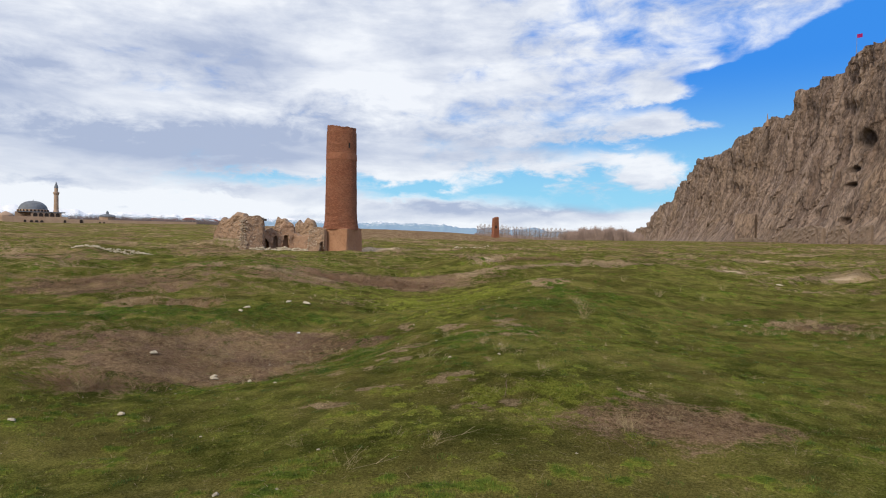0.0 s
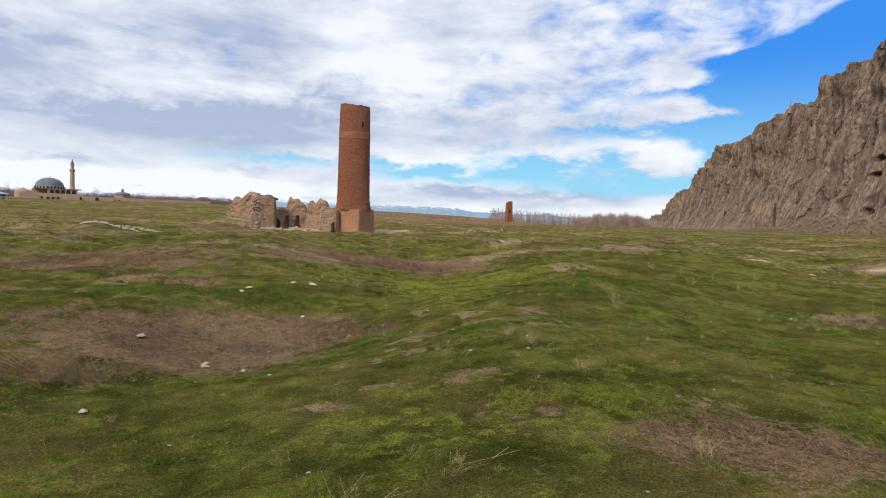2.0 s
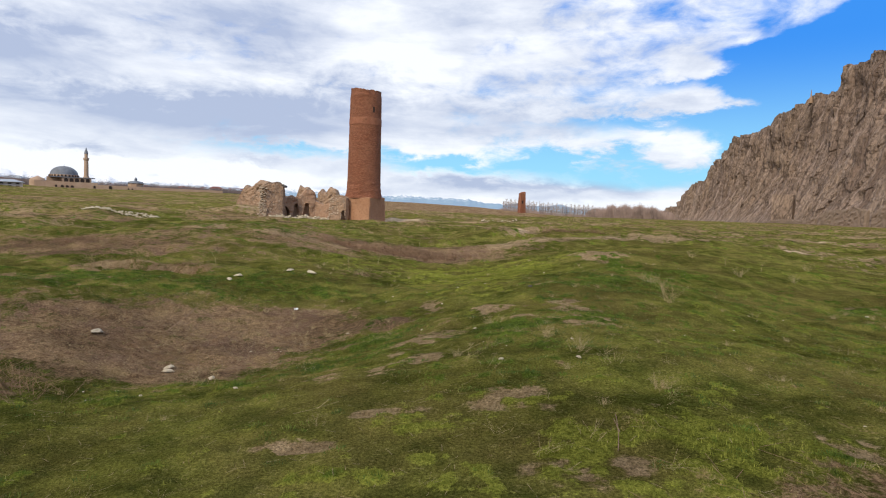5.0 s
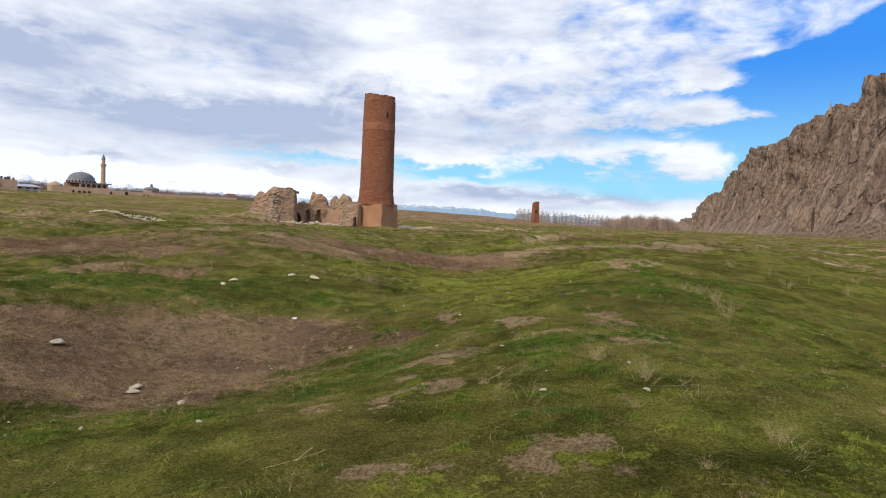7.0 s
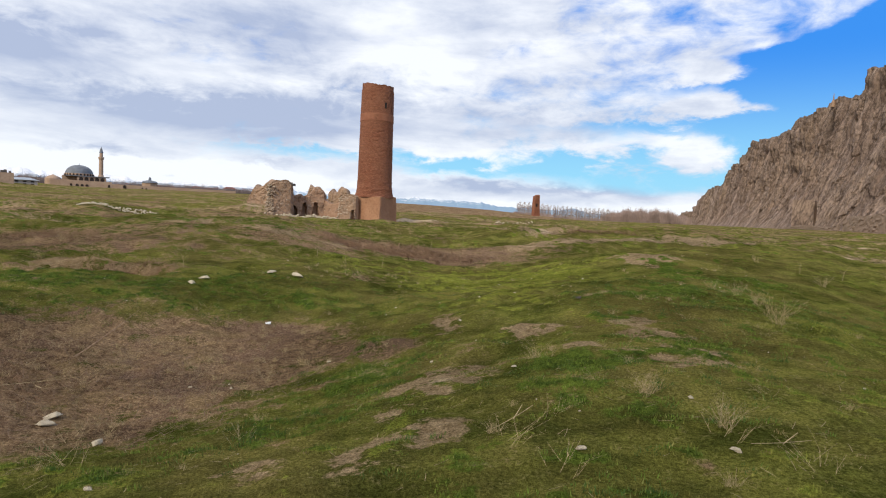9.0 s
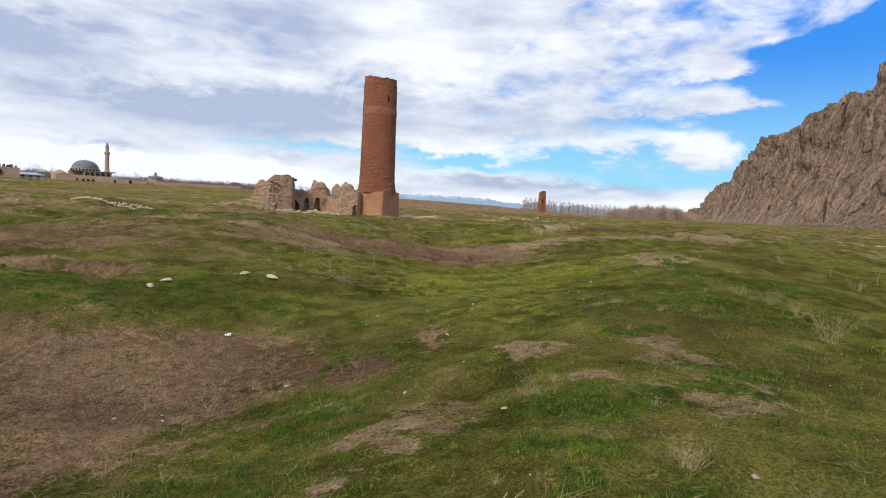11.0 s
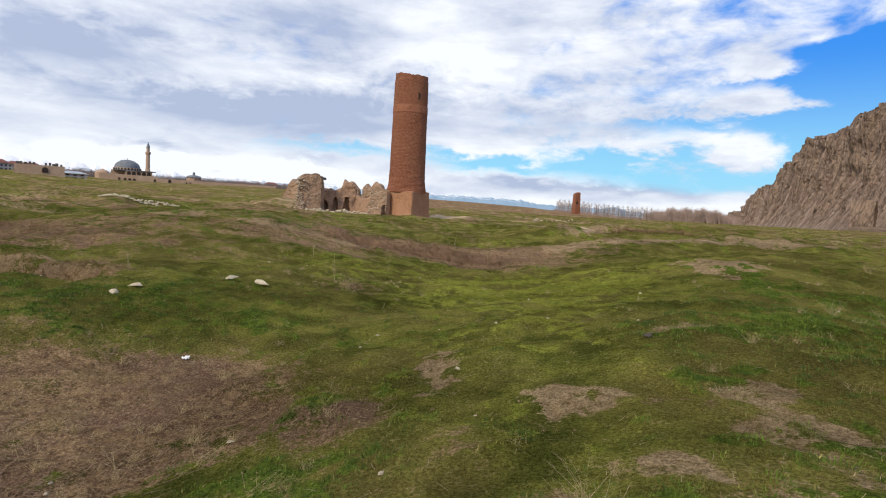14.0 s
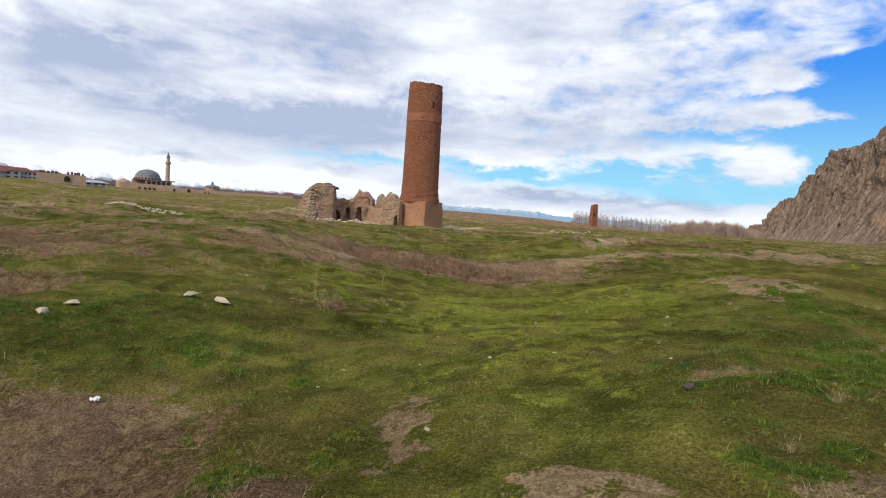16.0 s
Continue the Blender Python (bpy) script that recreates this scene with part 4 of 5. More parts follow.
# ---- bare woods ----
def build_woods():
    rng = random.Random(8)
    # a row of bare poplars, each a stem with upright twigs
    def poplar(h, seed):
        r = random.Random(seed)
        bm = bmesh.new()

        def twig(a, b, ra, rb):
            a, b = Vector(a), Vector(b)
            d = (b - a).normalized()
            s = d.orthogonal().normalized()
            t = d.cross(s)
            lo = [bm.verts.new(a + ra * (s * math.cos(k * 2.094) + t * math.sin(k * 2.094))) for k in range(3)]
            hi = [bm.verts.new(b + rb * (s * math.cos(k * 2.094) + t * math.sin(k * 2.094))) for k in range(3)]
            for k in range(3):
                bm.faces.new((lo[k], lo[(k + 1) % 3], hi[(k + 1) % 3], hi[k]))
        twig((0, 0, -0.5), (0, 0, h), 0.24, 0.03)
        for k in range(46):
            z = h * (0.12 + 0.8 * r.random())
            a = r.random() * 6.283
            ln = h * (0.10 + 0.16 * r.random()) * (1.15 - z / h)
            o = 0.30 * ln + 0.5
            twig((0, 0, z), (o * math.cos(a), o * math.sin(a), z + ln), 0.07, 0.03)
        return bm
    kinds = []
    for s in range(4):
        thing = empty("poplar")
        tagged(thing, "tall bare leafless poplar in a distant row", "tree", "row of bare poplars")
        part("trunk", poplar(7.2 + s * 0.5, s), M["bark"], thing)
        kinds.append(thing)
    spots = [(az, 385 + rng.uniform(-15, 15), rng.uniform(0.75, 1.05)) for az in np.arange(1.4, 10.2, 0.105) if not (4.6 < az < 4.8)]
    for k, (az, r, s) in enumerate(spots):
        x, y = from_eye(az + rng.uniform(-0.04, 0.04), r)
        m = pose(x, y, ground_z(x, y) - 0.3, 0, 0, rng.uniform(0, 360))
        if k < 4:
            kinds[k].matrix_basis = m
        else:
            copy_thing(kinds[k % 4], m)

    # dense bare thicket and the far belt: crowns of many upright twigs
    def thicket(name, label, az0, az1, r0, r1, count, h0, h1, spread, mat="trees"):
        verts, faces = [], []
        for _ in range(count):
            az, r = rng.uniform(az0, az1), rng.uniform(r0, r1)
            x, y = from_eye(az, r)
            z = ground_z(x, y) - 0.5
            edge = min(1.0, 0.55 + 1.6 * min(az - az0, az1 - az) / (az1 - az0))
            h = rng.uniform(h0, h1) * edge * (0.86 + 0.14 * math.sin(az * 9) * math.sin(az * 4.1))
            for _ in range(9):
                a, o = rng.random() * 6.283, spread * rng.random()
                bx, by, w = x + 0.2 * o * math.cos(a), y + 0.2 * o * math.sin(a), rng.uniform(0.06, 0.16)
                tx, ty = x + o * math.cos(a), y + o * math.sin(a)
                k = len(verts)
                th = h * rng.uniform(0.6, 1.0)
                verts += [(bx - w, by, z), (bx + w, by, z), (bx, by + w, z), (tx, ty, z + th)]
                faces += [(k, k + 1, k + 3), (k + 1, k + 2, k + 3), (k + 2, k, k + 3)]
        ob = mesh_object(name, verts, faces, M[mat])
        tagged(ob, label, "trees", kind="stuff")
    thicket("thicket", "dense bare brown thicket at the foot of the rock", 9.4, 17.0, 380, 470, 2300, 9.5, 12.5, 2.4)
    thicket("far_belt", "low bare tree belt along the plain", 1.2, 11.0, 480, 560, 900, 3.0, 5.2, 2.6)
    thicket("town_trees", "bare trees among the town houses", -62, -20.0, 470, 660, 4200, 5, 9.5, 2.8, "hazed_trees")


build_woods()


# ---- mountains behind, their foot tinted blue for haze and lake ----
def build_mountains():
    az = np.radians(np.linspace(-75, 60, 700))
    rows = np.linspace(0, 1, 16)
    aa, vv = np.meshgrid(az, rows, indexing="ij")
    r = 4300 + 260 * vv
    crest = 4400 * np.tan(np.radians(np.interp(np.degrees(aa), [-75, -45, -37, -30, -20, -7, 0, 5, 15, 60], [2.4, 2.35, 2.2, 1.95, 1.85, 1.55, 1.25, 1.05, 0.9, 0.9])))
    crest = crest - 20 + 11 * fbm(np.degrees(aa) / 1.2, aa * 0 + 2, 6, 0.7)
    z = 20 + vv * crest + 22 * vv * (1 - vv) * fbm(np.degrees(aa) / 1.3, vv * 5, 4, 0.6)
    x, y = 2.5 + r * np.sin(aa), -6 + r * np.cos(aa)
    i = np.arange(aa.size).reshape(aa.shape)
    q = np.stack([i[:-1, :-1], i[1:, :-1], i[1:, 1:], i[:-1, 1:]], -1).reshape(-1, 4)
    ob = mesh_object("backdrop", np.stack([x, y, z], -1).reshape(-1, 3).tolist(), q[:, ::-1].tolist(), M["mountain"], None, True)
    tagged(ob, "distant snow-covered mountain range with blue haze painted on its lower slopes", "mountains", kind="structure")


def mountain_look(n, pos):
    sep = n.add("ShaderNodeSeparateXYZ", {0: pos})
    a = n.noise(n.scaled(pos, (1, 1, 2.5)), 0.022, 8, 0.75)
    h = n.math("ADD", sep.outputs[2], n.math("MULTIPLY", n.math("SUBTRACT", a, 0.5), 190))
    # distance haze is put into the colour: blue low down, snow above
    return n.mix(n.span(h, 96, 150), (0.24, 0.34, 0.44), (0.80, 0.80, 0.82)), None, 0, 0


M["mountain"] = material("snow_and_painted_haze", mountain_look)
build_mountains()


# ---- flag, fort walls and ruins at the rock ----
def build_rock_ruins():
    thing = empty("flag")
    tagged(thing, "small red flag on a thin pole on the rock", "flag")
    x, y, z = 191.5, 282, 92
    bm = bmesh.new()
    lathe(bm, [(0.14, 0), (0.08, 12)], 6, pose(x, y, z))
    part("pole", bm, M["metal"], thing)
    bm = bmesh.new()
    rows = []
    for k in range(9):
        a = k / 8 * 2.2
        rows.append([bm.verts.new((x + a * 0.75 + 0.1 * math.sin(a * 2), y - a * 0.6 + 0.35 * math.sin(a * 1.9), z + h - 0.10 * a)) for h in (10.2, 11.1, 12)])
    for p, q in zip(rows, rows[1:]):
        for k in range(2):
            bm.faces.new((p[k], q[k], q[k + 1], p[k + 1]))
    cloth = part("cloth", bm, M["flag"], thing, "red waving cloth")
    cloth.modifiers.new("thickness", "SOLIDIFY").thickness = 0.05

    thing = empty("cairn")
    tagged(thing, "small pointed stone marker on the crest of the rock", "cairn")
    bm = bmesh.new()
    lathe(bm, [(1.4, 0), (1.1, 3.0), (0.5, 4.2), (0.1, 8.5)], 8, pose(199.0, 378, 78))
    part("pile", bm, M["adobe"], thing)

    thing = empty("cliff_foot_ruin")
    tagged(thing, "low broken mud-brick walls below the cliff", "ruin")
    for name, a0, r0, a1, r1, th, tops in (
            ("outer_wall", 28.3, 318, 31.4, 296, 2.0, [(0, 4.5), (0.15, 6.4), (0.8, 8.0), (1, 7.0)]),
            ("outer_wall", 31.7, 296, 33.1, 288, 2.0, [(0, 5.0), (0.4, 7.8), (0.8, 8.2), (1, 4.0)]),
            ("outer_wall", 33.2, 286, 34.6, 279, 2.0, [(0, 3.5), (0.5, 6.8), (1, 7.2)]),
            ("low_wall", 24.3, 362, 28.0, 330, 1.6, [(0, 1.2), (0.4, 2.4), (0.8, 1.5), (1, 3)])):
        ruin_wall(name, from_eye(a0, r0), from_eye(a1, r1), th, tops, thing, M["cliff_mud"], (), 0.5, 0.8)
    thing = empty("cliff_house_ruin")
    tagged(thing, "square roofless ruin with a dark doorway under the cliff", "ruin")
    x, y = from_eye(25.65, 376)
    bm = bmesh.new()
    box(bm, 0, 0, -6, 10, 9, 22)
    bmesh.ops.subdivide_edges(bm, edges=bm.edges[:], cuts=7, use_grid_fill=True)
    for v in bm.verts:
        v.co += noise.noise_vector(v.co * 0.3) * 0.5
    bm.transform(pose(x, y, ground_z(x, y), 0, 0, -35))
    body = part("wall", bm, M["rock"], thing)
    bm = bmesh.new()
    arch_slab(bm, 1.6, 3.4, 1.6, pose(x + 1.2, y - 5.2, ground_z(x, y) + 8.0, 0, 0, -35))
    part("doorway", bm, M["dark"], body)


build_rock_ruins()


# ---- stones, rubble ----
def stone_mesh(seed, flat=0.6, rough=0.55):
    bm = bmesh.new()
    bmesh.ops.create_icosphere(bm, subdivisions=2, radius=0.5)
    off = Vector((seed * 3.7, seed * 1.3, 0))
    for v in bm.verts:
        d = v.co.normalized()
        v.co *= 1 + rough * noise.noise(d * 1.3 + off) + 0.5 * rough * noise.noise(d * 2.9 + off)
        v.co.x *= 1.25
        v.co.z *= flat
        for axis in (Vector((0.7, 0.5, 0.5)), Vector((-0.6, 0.6, 0.5)), Vector((0.1, -0.8, 0.6)), Vector((-0.9, -0.3, 0.2)), Vector((0, 0.1, 1))):
            a = axis.normalized()
            over = v.co.dot(a) - 0.20
            if over > 0:
                v.co -= a * over * 0.9
    me = bpy.data.meshes.new("stone")
    bm.to_mesh(me)
    bm.free()
    me.materials.append(M["stone"])
    return me


STONES = [stone_mesh(k, 0.5 + 0.05 * k) for k in range(7)]


RUBBLE = [me.copy() for me in STONES]
for me in RUBBLE:
    me.materials[0] = M["rubble"]


def lay_stone(x, y, size, k, turn=None, parent=None, name="stone", sink=0.12, meshes=STONES):
    ob = new(name, meshes[k % 7])
    rot = turn if turn is not None else (k * 67.0) % 360
    ob.matrix_basis = pose(x, y, ground_z(x, y) + size * (0.5 - sink) * 0.55, 8 * math.sin(k), 8 * math.cos(k * 2.1), rot) @ Matrix.Diagonal((size, size, size, 1))
    if parent is not None:
        ob.parent = parent
    return ob


def build_stones():
    # larger single stones on the turf: x, y, size
    for k, (x, y, s) in enumerate([(-3.0, 14.3, 0.34), (-3.72, 14.55, 0.26), (-4.78, 12.85, 0.28), (-4.72, 13.3, 0.24), (-4.9, 7.7, 0.28), (-2.56, 2.47, 0.17), (-3.0, 6.7, 0.20), (-1.95, 6.1, 0.15),
                                   (-3.76, 1.85, 0.15), (-3.1, 6.95, 0.22), (23.1, 32.3, 0.55), (11.8, 13.1, 0.15)]):
        ob = lay_stone(x, y, s, k)
        ob.scale = (s * 1.1, s * 0.7, s * 0.48)
        tagged(ob, "pale angular stone lying in the short turf", "stone", "loose stones on the turf")
    rng = random.Random(11)
    small = [(-2.3, 8.4), (-1.8, 8.5), (-1.7, 8.35), (-0.23, 12.4), (3.28, 12.3), (2.13, 12.5), (1.82, 15.85), (1.43, 12.5), (2.35, 4.7), (3.35, 5.75), (3.28, 4.65), (2.0, 7.1),
             (-4.5, 4.3), (-2.9, 4.6), (-2.6, 4.8), (-2.2, 4.7), (-0.9, 4.6), (0.4, -1.0), (0.95, -1.0), (-0.6, 9.1), (18.3, 22.3), (-4.4, 17.5), (-1.0, 19.0), (4.0, 16.5), (7.0, 15.2), (1.0, 8.2), (1.2, 10.4)]
    small += [(rng.uniform(-8, 9), rng.uniform(-1, 22)) for _ in range(70)]
    for k, (x, y) in enumerate(small):
        ob = lay_stone(x, y, rng.uniform(0.05, 0.085) if k < 27 else rng.uniform(0.02, 0.05), k + 3)
        ob.scale = (ob.scale.x * 1.1, ob.scale.y * 0.7, ob.scale.z * 0.55)
        tagged(ob, "small pale stone bedded in the turf", "stone", "small stones in the turf")

    # pale rubble heap in the field, and the fallen stones below the ruin
    def heap(name, label, count, pick, lo, hi):
        thing = empty(name)
        tagged(thing, label, "rubble")
        for k in range(count):
            x, y, lift = pick()
            ob = lay_stone(x, y, rng.uniform(lo, hi), k, None, thing, "stone", 0.1)
            ob.scale.z *= 0.6
            ob.location.z += lift

    def field():
        t = rng.uniform(-1, 1)
        return -32.2 + 3.0 * t, 50.2 + 1.7 * t + rng.gauss(0, 0.45) * (1.1 - 0.6 * abs(t)), 0.22 * rng.random() * (1 - abs(t))
    heap("rubble_heap", "long low heap of pale rubble stones in the field", 240, field, 0.12, 0.32)

    def below_ruin():
        a, r = rng.uniform(-20.5, -14.8), rng.gauss(87.2, 0.9)
        x, y = from_eye(a, r)
        return x, y, 0.1 + 0.4 * rng.random()
    heap("fallen_stones", "pale stones fallen along the foot of the ruin", 280, below_ruin, 0.18, 0.60)

    # courses of rubble showing in the broken ends and tops of the ruined walls
    thing = empty("rubble_core")
    tagged(thing, "pale rubble stones bared in the broken ends of the ruin", "rubble")
    for (a0, r0), (a1, r1), top, count in (((-21.45, 88.2), (-20.75, 88.0), 4.6, 130), ((-15.25, 84.6), (-14.75, 84.2), 3.4, 60), ((-20.9, 89.7), (-19.3, 90.2), 0.6, 20)):
        for k in range(count):
            f, h = rng.random(), rng.random()
            if top > 2 and f > 1.1 - 0.55 * h and rng.random() < 0.6:
                f *= 0.4
            x, y = from_eye(a0 + (a1 - a0) * (0.45 * h + f * (1 - 0.45 * h)) if top < 4 else a0 + (a1 - a0) * f, r0 + (r1 - r0) * f)
            ob = lay_stone(x, y, rng.uniform(0.25, 0.60), k, None, thing, "stone", 0.1, RUBBLE)
            ob.scale.z *= 0.7
            ob.location.z += top * h

    def far_right():
        x, y = from_eye(rng.uniform(-1.0, 2.6), rng.gauss(108, 1.5))
        return x, y, 0.3 * rng.random()
    heap("rubble_heap", "low reddish and pale rubble scattered on a mound", 60, far_right, 0.12, 0.4)


build_stones()


# ---- dry weeds, sticks and litter ----
def stalk(verts, faces, a, b, ra, rb, bend=0.0, steps=3, side=(0, 0)):
    """A thin three-sided stem from a to b."""
    a, b = np.array(a, float), np.array(b, float)
    k0 = len(verts)
    for s in range(steps + 1):
        f = s / steps
        c = a + (b - a) * f + np.array([side[0], side[1], 0]) * bend * f * f
        r = ra + (rb - ra) * f
        for q in range(3):
            verts.append((c[0] + r * math.cos(q * 2.094), c[1] + r * math.sin(q * 2.094), c[2]))
    for s in range(steps):
        for q in range(3):
            i, j = k0 + 3 * s + q, k0 + 3 * s + (q + 1) % 3
            faces.append((i, j, j + 3, i + 3))


def weed(seed, count, h, spread, branches=3, thin=0.004):
    r = random.Random(seed)
    verts, faces = [], []
    for _ in range(count):
        t, lean, hh = r.random() * 6.283, spread * r.random(), h * r.uniform(0.45, 1.0)
        base = (0.22 * spread * math.cos(t * 3), 0.22 * spread * math.sin(t * 3), -0.03)
        tip = (lean * math.cos(t), lean * math.sin(t), hh)
        side = (r.uniform(-1, 1), r.uniform(-1, 1))
        stalk(verts, faces, base, tip, thin, thin * 0.4, 0.55 * h * r.random(), 4, side)
        for _ in range(branches):
            f = r.uniform(0.4, 0.95)
            p = [base[i] + (tip[i] - base[i]) * f for i in range(3)]
            a2, ln = r.random() * 6.283, 0.22 * hh * r.uniform(0.4, 1)
            stalk(verts, faces, p, (p[0] + ln * math.cos(a2), p[1] + ln * math.sin(a2), p[2] + ln * r.uniform(0.2, 1.1)), thin * 0.6, thin * 0.3, 0, 1)
    return verts, faces


def weed_kind(name, label, group, seed, mat, *shape):
    v, f = weed(seed, *shape)
    ob = mesh_object(name, v, f, mat)
    tagged(ob, label, "weed", group)
    return ob


def spread_copies(ob, places, rng):
    for k, (x, y, s) in enumerate(places):
        m = pose(x, y, ground_z(x, y), 0, 0, rng.uniform(0, 360)) @ Matrix.Diagonal((s, s, s, 1))
        if k == 0:
            ob.matrix_basis = m
        else:
            c = ob.copy()
            scene.collection.objects.link(c)
            c.matrix_basis = m


def build_weeds():
    rng = random.Random(21)
    bush = weed_kind("dry_bush", "straw-coloured dead bush with thin upright twigs", "dead bushes in the turf", 1, M["straw"], 26, 0.36, 0.34, 12, 0.0020)
    spread_copies(bush, [(5.95, 10.0, 1.15), (6.2, 12.2, 0.75), (6.5, 14.3, 0.7), (6.2, 11.4, 0.8), (10.5, 17.5, 1.0), (9.6, 19.5, 0.8), (4.55, 0.75, 0.8), (13.6, 12.4, 1.1), (13.8, 11.7, 0.8), (14.2, 11.4, 0.9), (14.3, 10.8, 0.9), (12.2, 17.5, 0.9),
                         (3.0, 5.75, 0.55), (3.36, 5.05, 0.6), (3.9, 3.6, 0.5), (-4.0, 3.7, 0.9), (-12.2, 18.3, 0.9), (-10.6, 15.5, 0.9), (-1.7, 15.4, 0.9), (15, 22, 1), (20, 30, 1.2)], rng)
    wiry = weed_kind("wiry_weed", "sparse wiry dead weed sprawling over the turf", "wiry dead weeds", 14, M["straw"], 9, 0.12, 0.30, 6, 0.0015)
    places = [(1.9, 4.9, 1.3), (2.2, 4.4, 1.2), (3.3, 4.9, 1.3), (3.6, 4.4, 1.2), (2.9, 6.0, 0.9), (2.3, 7.4, 1.4), (1.4, -0.3, 1.3), (2.2, 0.3, 1.3), (2.6, 2.2, 1.0), (4.4, 0.8, 1.2), (5.2, 1.2, 1.3), (3.9, 3.4, 1.0)]
    for _ in range(60):
        places.append((rng.uniform(-1, 8), rng.uniform(0, 17), rng.uniform(0.5, 1.1)))
    for _ in range(36):
        places.append((rng.gauss(-3.4, 1.5), rng.gauss(8.3, 1.3), rng.uniform(0.7, 1.5)))
    spread_copies(wiry, places, rng)
    tall = weed_kind("tall_weed", "single tall dry weed stalk with bare side twigs", "dry weed stalks", 5, M["straw"], 2, 0.75, 0.10, 10, 0.0042)
    spread_copies(tall, [(-2.4, 16.5, 1.1), (10.6, 18.9, 0.9), (0.2, 25.0, 1.3), (-2.9, 24.6, 1.2), (3.65, 4.45, 0.32), (2.25, 7.5, 0.45), (-6.2, 15.0, 1.0), (-4.4, 20.2, 1.2), (12.0, 19.3, 0.9), (14.9, 14.2, 0.9), (-2.0, 19.6, 0.9), (-1.3, 27.0, 1.2)], rng)
    tuft = weed_kind("straw_tuft", "low tuft of yellowed dry grass", "dry grass tufts", 9, M["straw"], 60, 0.11, 0.17, 0, 0.0011)
    places = [(2.2, 7.45, 1.0), (3.0, 5.8, 1.0), (1.8, 5.1, 0.9), (2.3, 0.5, 0.9), (3.95, 3.6, 0.8), (4.6, 0.9, 1.0), (2.2, 9.2, 0.8)]
    for _ in range(60):
        places.append((rng.gauss(-2.6, 1.4), rng.gauss(8.9, 1.4), rng.uniform(0.5, 1.0)))
    for _ in range(60):
        places.append((rng.uniform(-5, 8), rng.uniform(1, 20), rng.uniform(0.4, 0.9)))
    for _ in range(30):
        places.append((rng.gauss(-1.8, 1.2), rng.gauss(16.3, 1.0), rng.uniform(0.4, 0.8)))
    for _ in range(40):
        places.append((rng.uniform(10, 17), rng.gauss(12, 1.2), rng.uniform(0.7, 1.4)))
    spread_copies(tuft, places, rng)

    # lying sticks
    for k, (x, y, ln, a, up) in enumerate([(-4.05, 8.5, 0.95, 60, 0.55), (-4.1, 7.3, 0.9, 10, 0.10), (-3.8, 7.6, 0.7, 160, 0.06), (-3.4, 8.0, 0.8, 30, 0.05), (-2.1, 8.4, 1.0, 5, 0.04), (1.75, 5.1, 0.5, 40, 0.1),
                                           (2.5, 12.25, 0.5, 30, 0.12), (1.5, -0.4, 0.5, 20, 0.05), (2.3, 0.4, 0.6, 15, 0.08), (2.35, 6.5, 0.5, -20, 0.02), (3.4, 4.75, 0.4, 5, 0.02), (0.3, 3.2, 0.5, 35, 0.04), (3.2, 2.2, 0.4, 75, 0.15), (-1.0, 10.3, 0.5, 10, 0.03)]):
        verts, faces = [], []
        c, s = math.cos(radians(a)) * ln, math.sin(radians(a)) * ln
        stalk(verts, faces, (0, 0, 0), (c, s, up), 0.014 if k < 4 else 0.0042, 0.003, 0.12 * ln, 5, (-s / ln, c / ln))
        stalk(verts, faces, (c * 0.5, s * 0.5, up * 0.5), (c * 0.8 - s * 0.15, s * 0.8 + c * 0.15, up * 0.6 + 0.05), 0.005, 0.003, 0, 2)
        ob = mesh_object("stick", verts, faces, M["straw"] if k % 3 else M["twig"])
        ob.location = (x, y, ground_z(x, y) + 0.015)
        tagged(ob, "thin dry fallen stick lying on the turf", "stick", "fallen sticks")

    # short pieces of straw lying all over the near turf
    verts, faces = [], []
    for _ in range(3600):
        x, y = rng.uniform(-7, 9), rng.uniform(-2.5, 19)
        a, ln = rng.uniform(0, 6.283), rng.uniform(0.03, 0.13)
        c, d = 0.5 * ln * math.cos(a), 0.5 * ln * math.sin(a)
        z0, z1 = ground_z(x - c, y - d), ground_z(x + c, y + d)
        stalk(verts, faces, (x - c, y - d, z0 + 0.012), (x + c, y + d, z1 + rng.uniform(0.012, 0.035)), 0.0022, 0.0014, 0.2 * ln, 2, (-d / ln, c / ln))
    tagged(mesh_object("straw_litter", verts, faces, M["straw"]), "short pieces of dry straw strewn over the turf", "straw", kind="stuff")

    # thin fallen twigs tangled over the floor of the hollow
    verts, faces = [], []
    for _ in range(1500):
        x, y = rng.gauss(-3.2, 1.9), rng.gauss(8.6, 1.5)
        if x > -0.7 + 0.25 * (y - 8):
            continue
        a, ln = rng.gauss(0.3, 1.0), rng.uniform(0.10, 0.55) * rng.random() ** 0.5
        c, d = 0.5 * ln * math.cos(a), 0.5 * ln * math.sin(a)
        z0, z1 = ground_z(x - c, y - d), ground_z(x + c, y + d)
        stalk(verts, faces, (x - c, y - d, z0 + 0.012), (x + c, y + d, z1 + rng.uniform(0.01, 0.06)), rng.uniform(0.002, 0.0045), 0.0014, 0.25 * ln, 3, (-d / ln, c / ln))
    tagged(mesh_object("twig_litter", verts, faces, M["twig"]), "thin dead brown twigs lying tangled in the hollow", "twigs", kind="stuff")

    # scraps of litter
    for x, y, mat, label in ((-2.33, 11.08, M["paper"], "crumpled scrap of white paper on the turf"), (3.15, 10.95, M["slate"], "crumpled scrap of black plastic on the turf")):
        bm = bmesh.new()
        bmesh.ops.create_grid(bm, x_segments=8, y_segments=6, size=0.5)
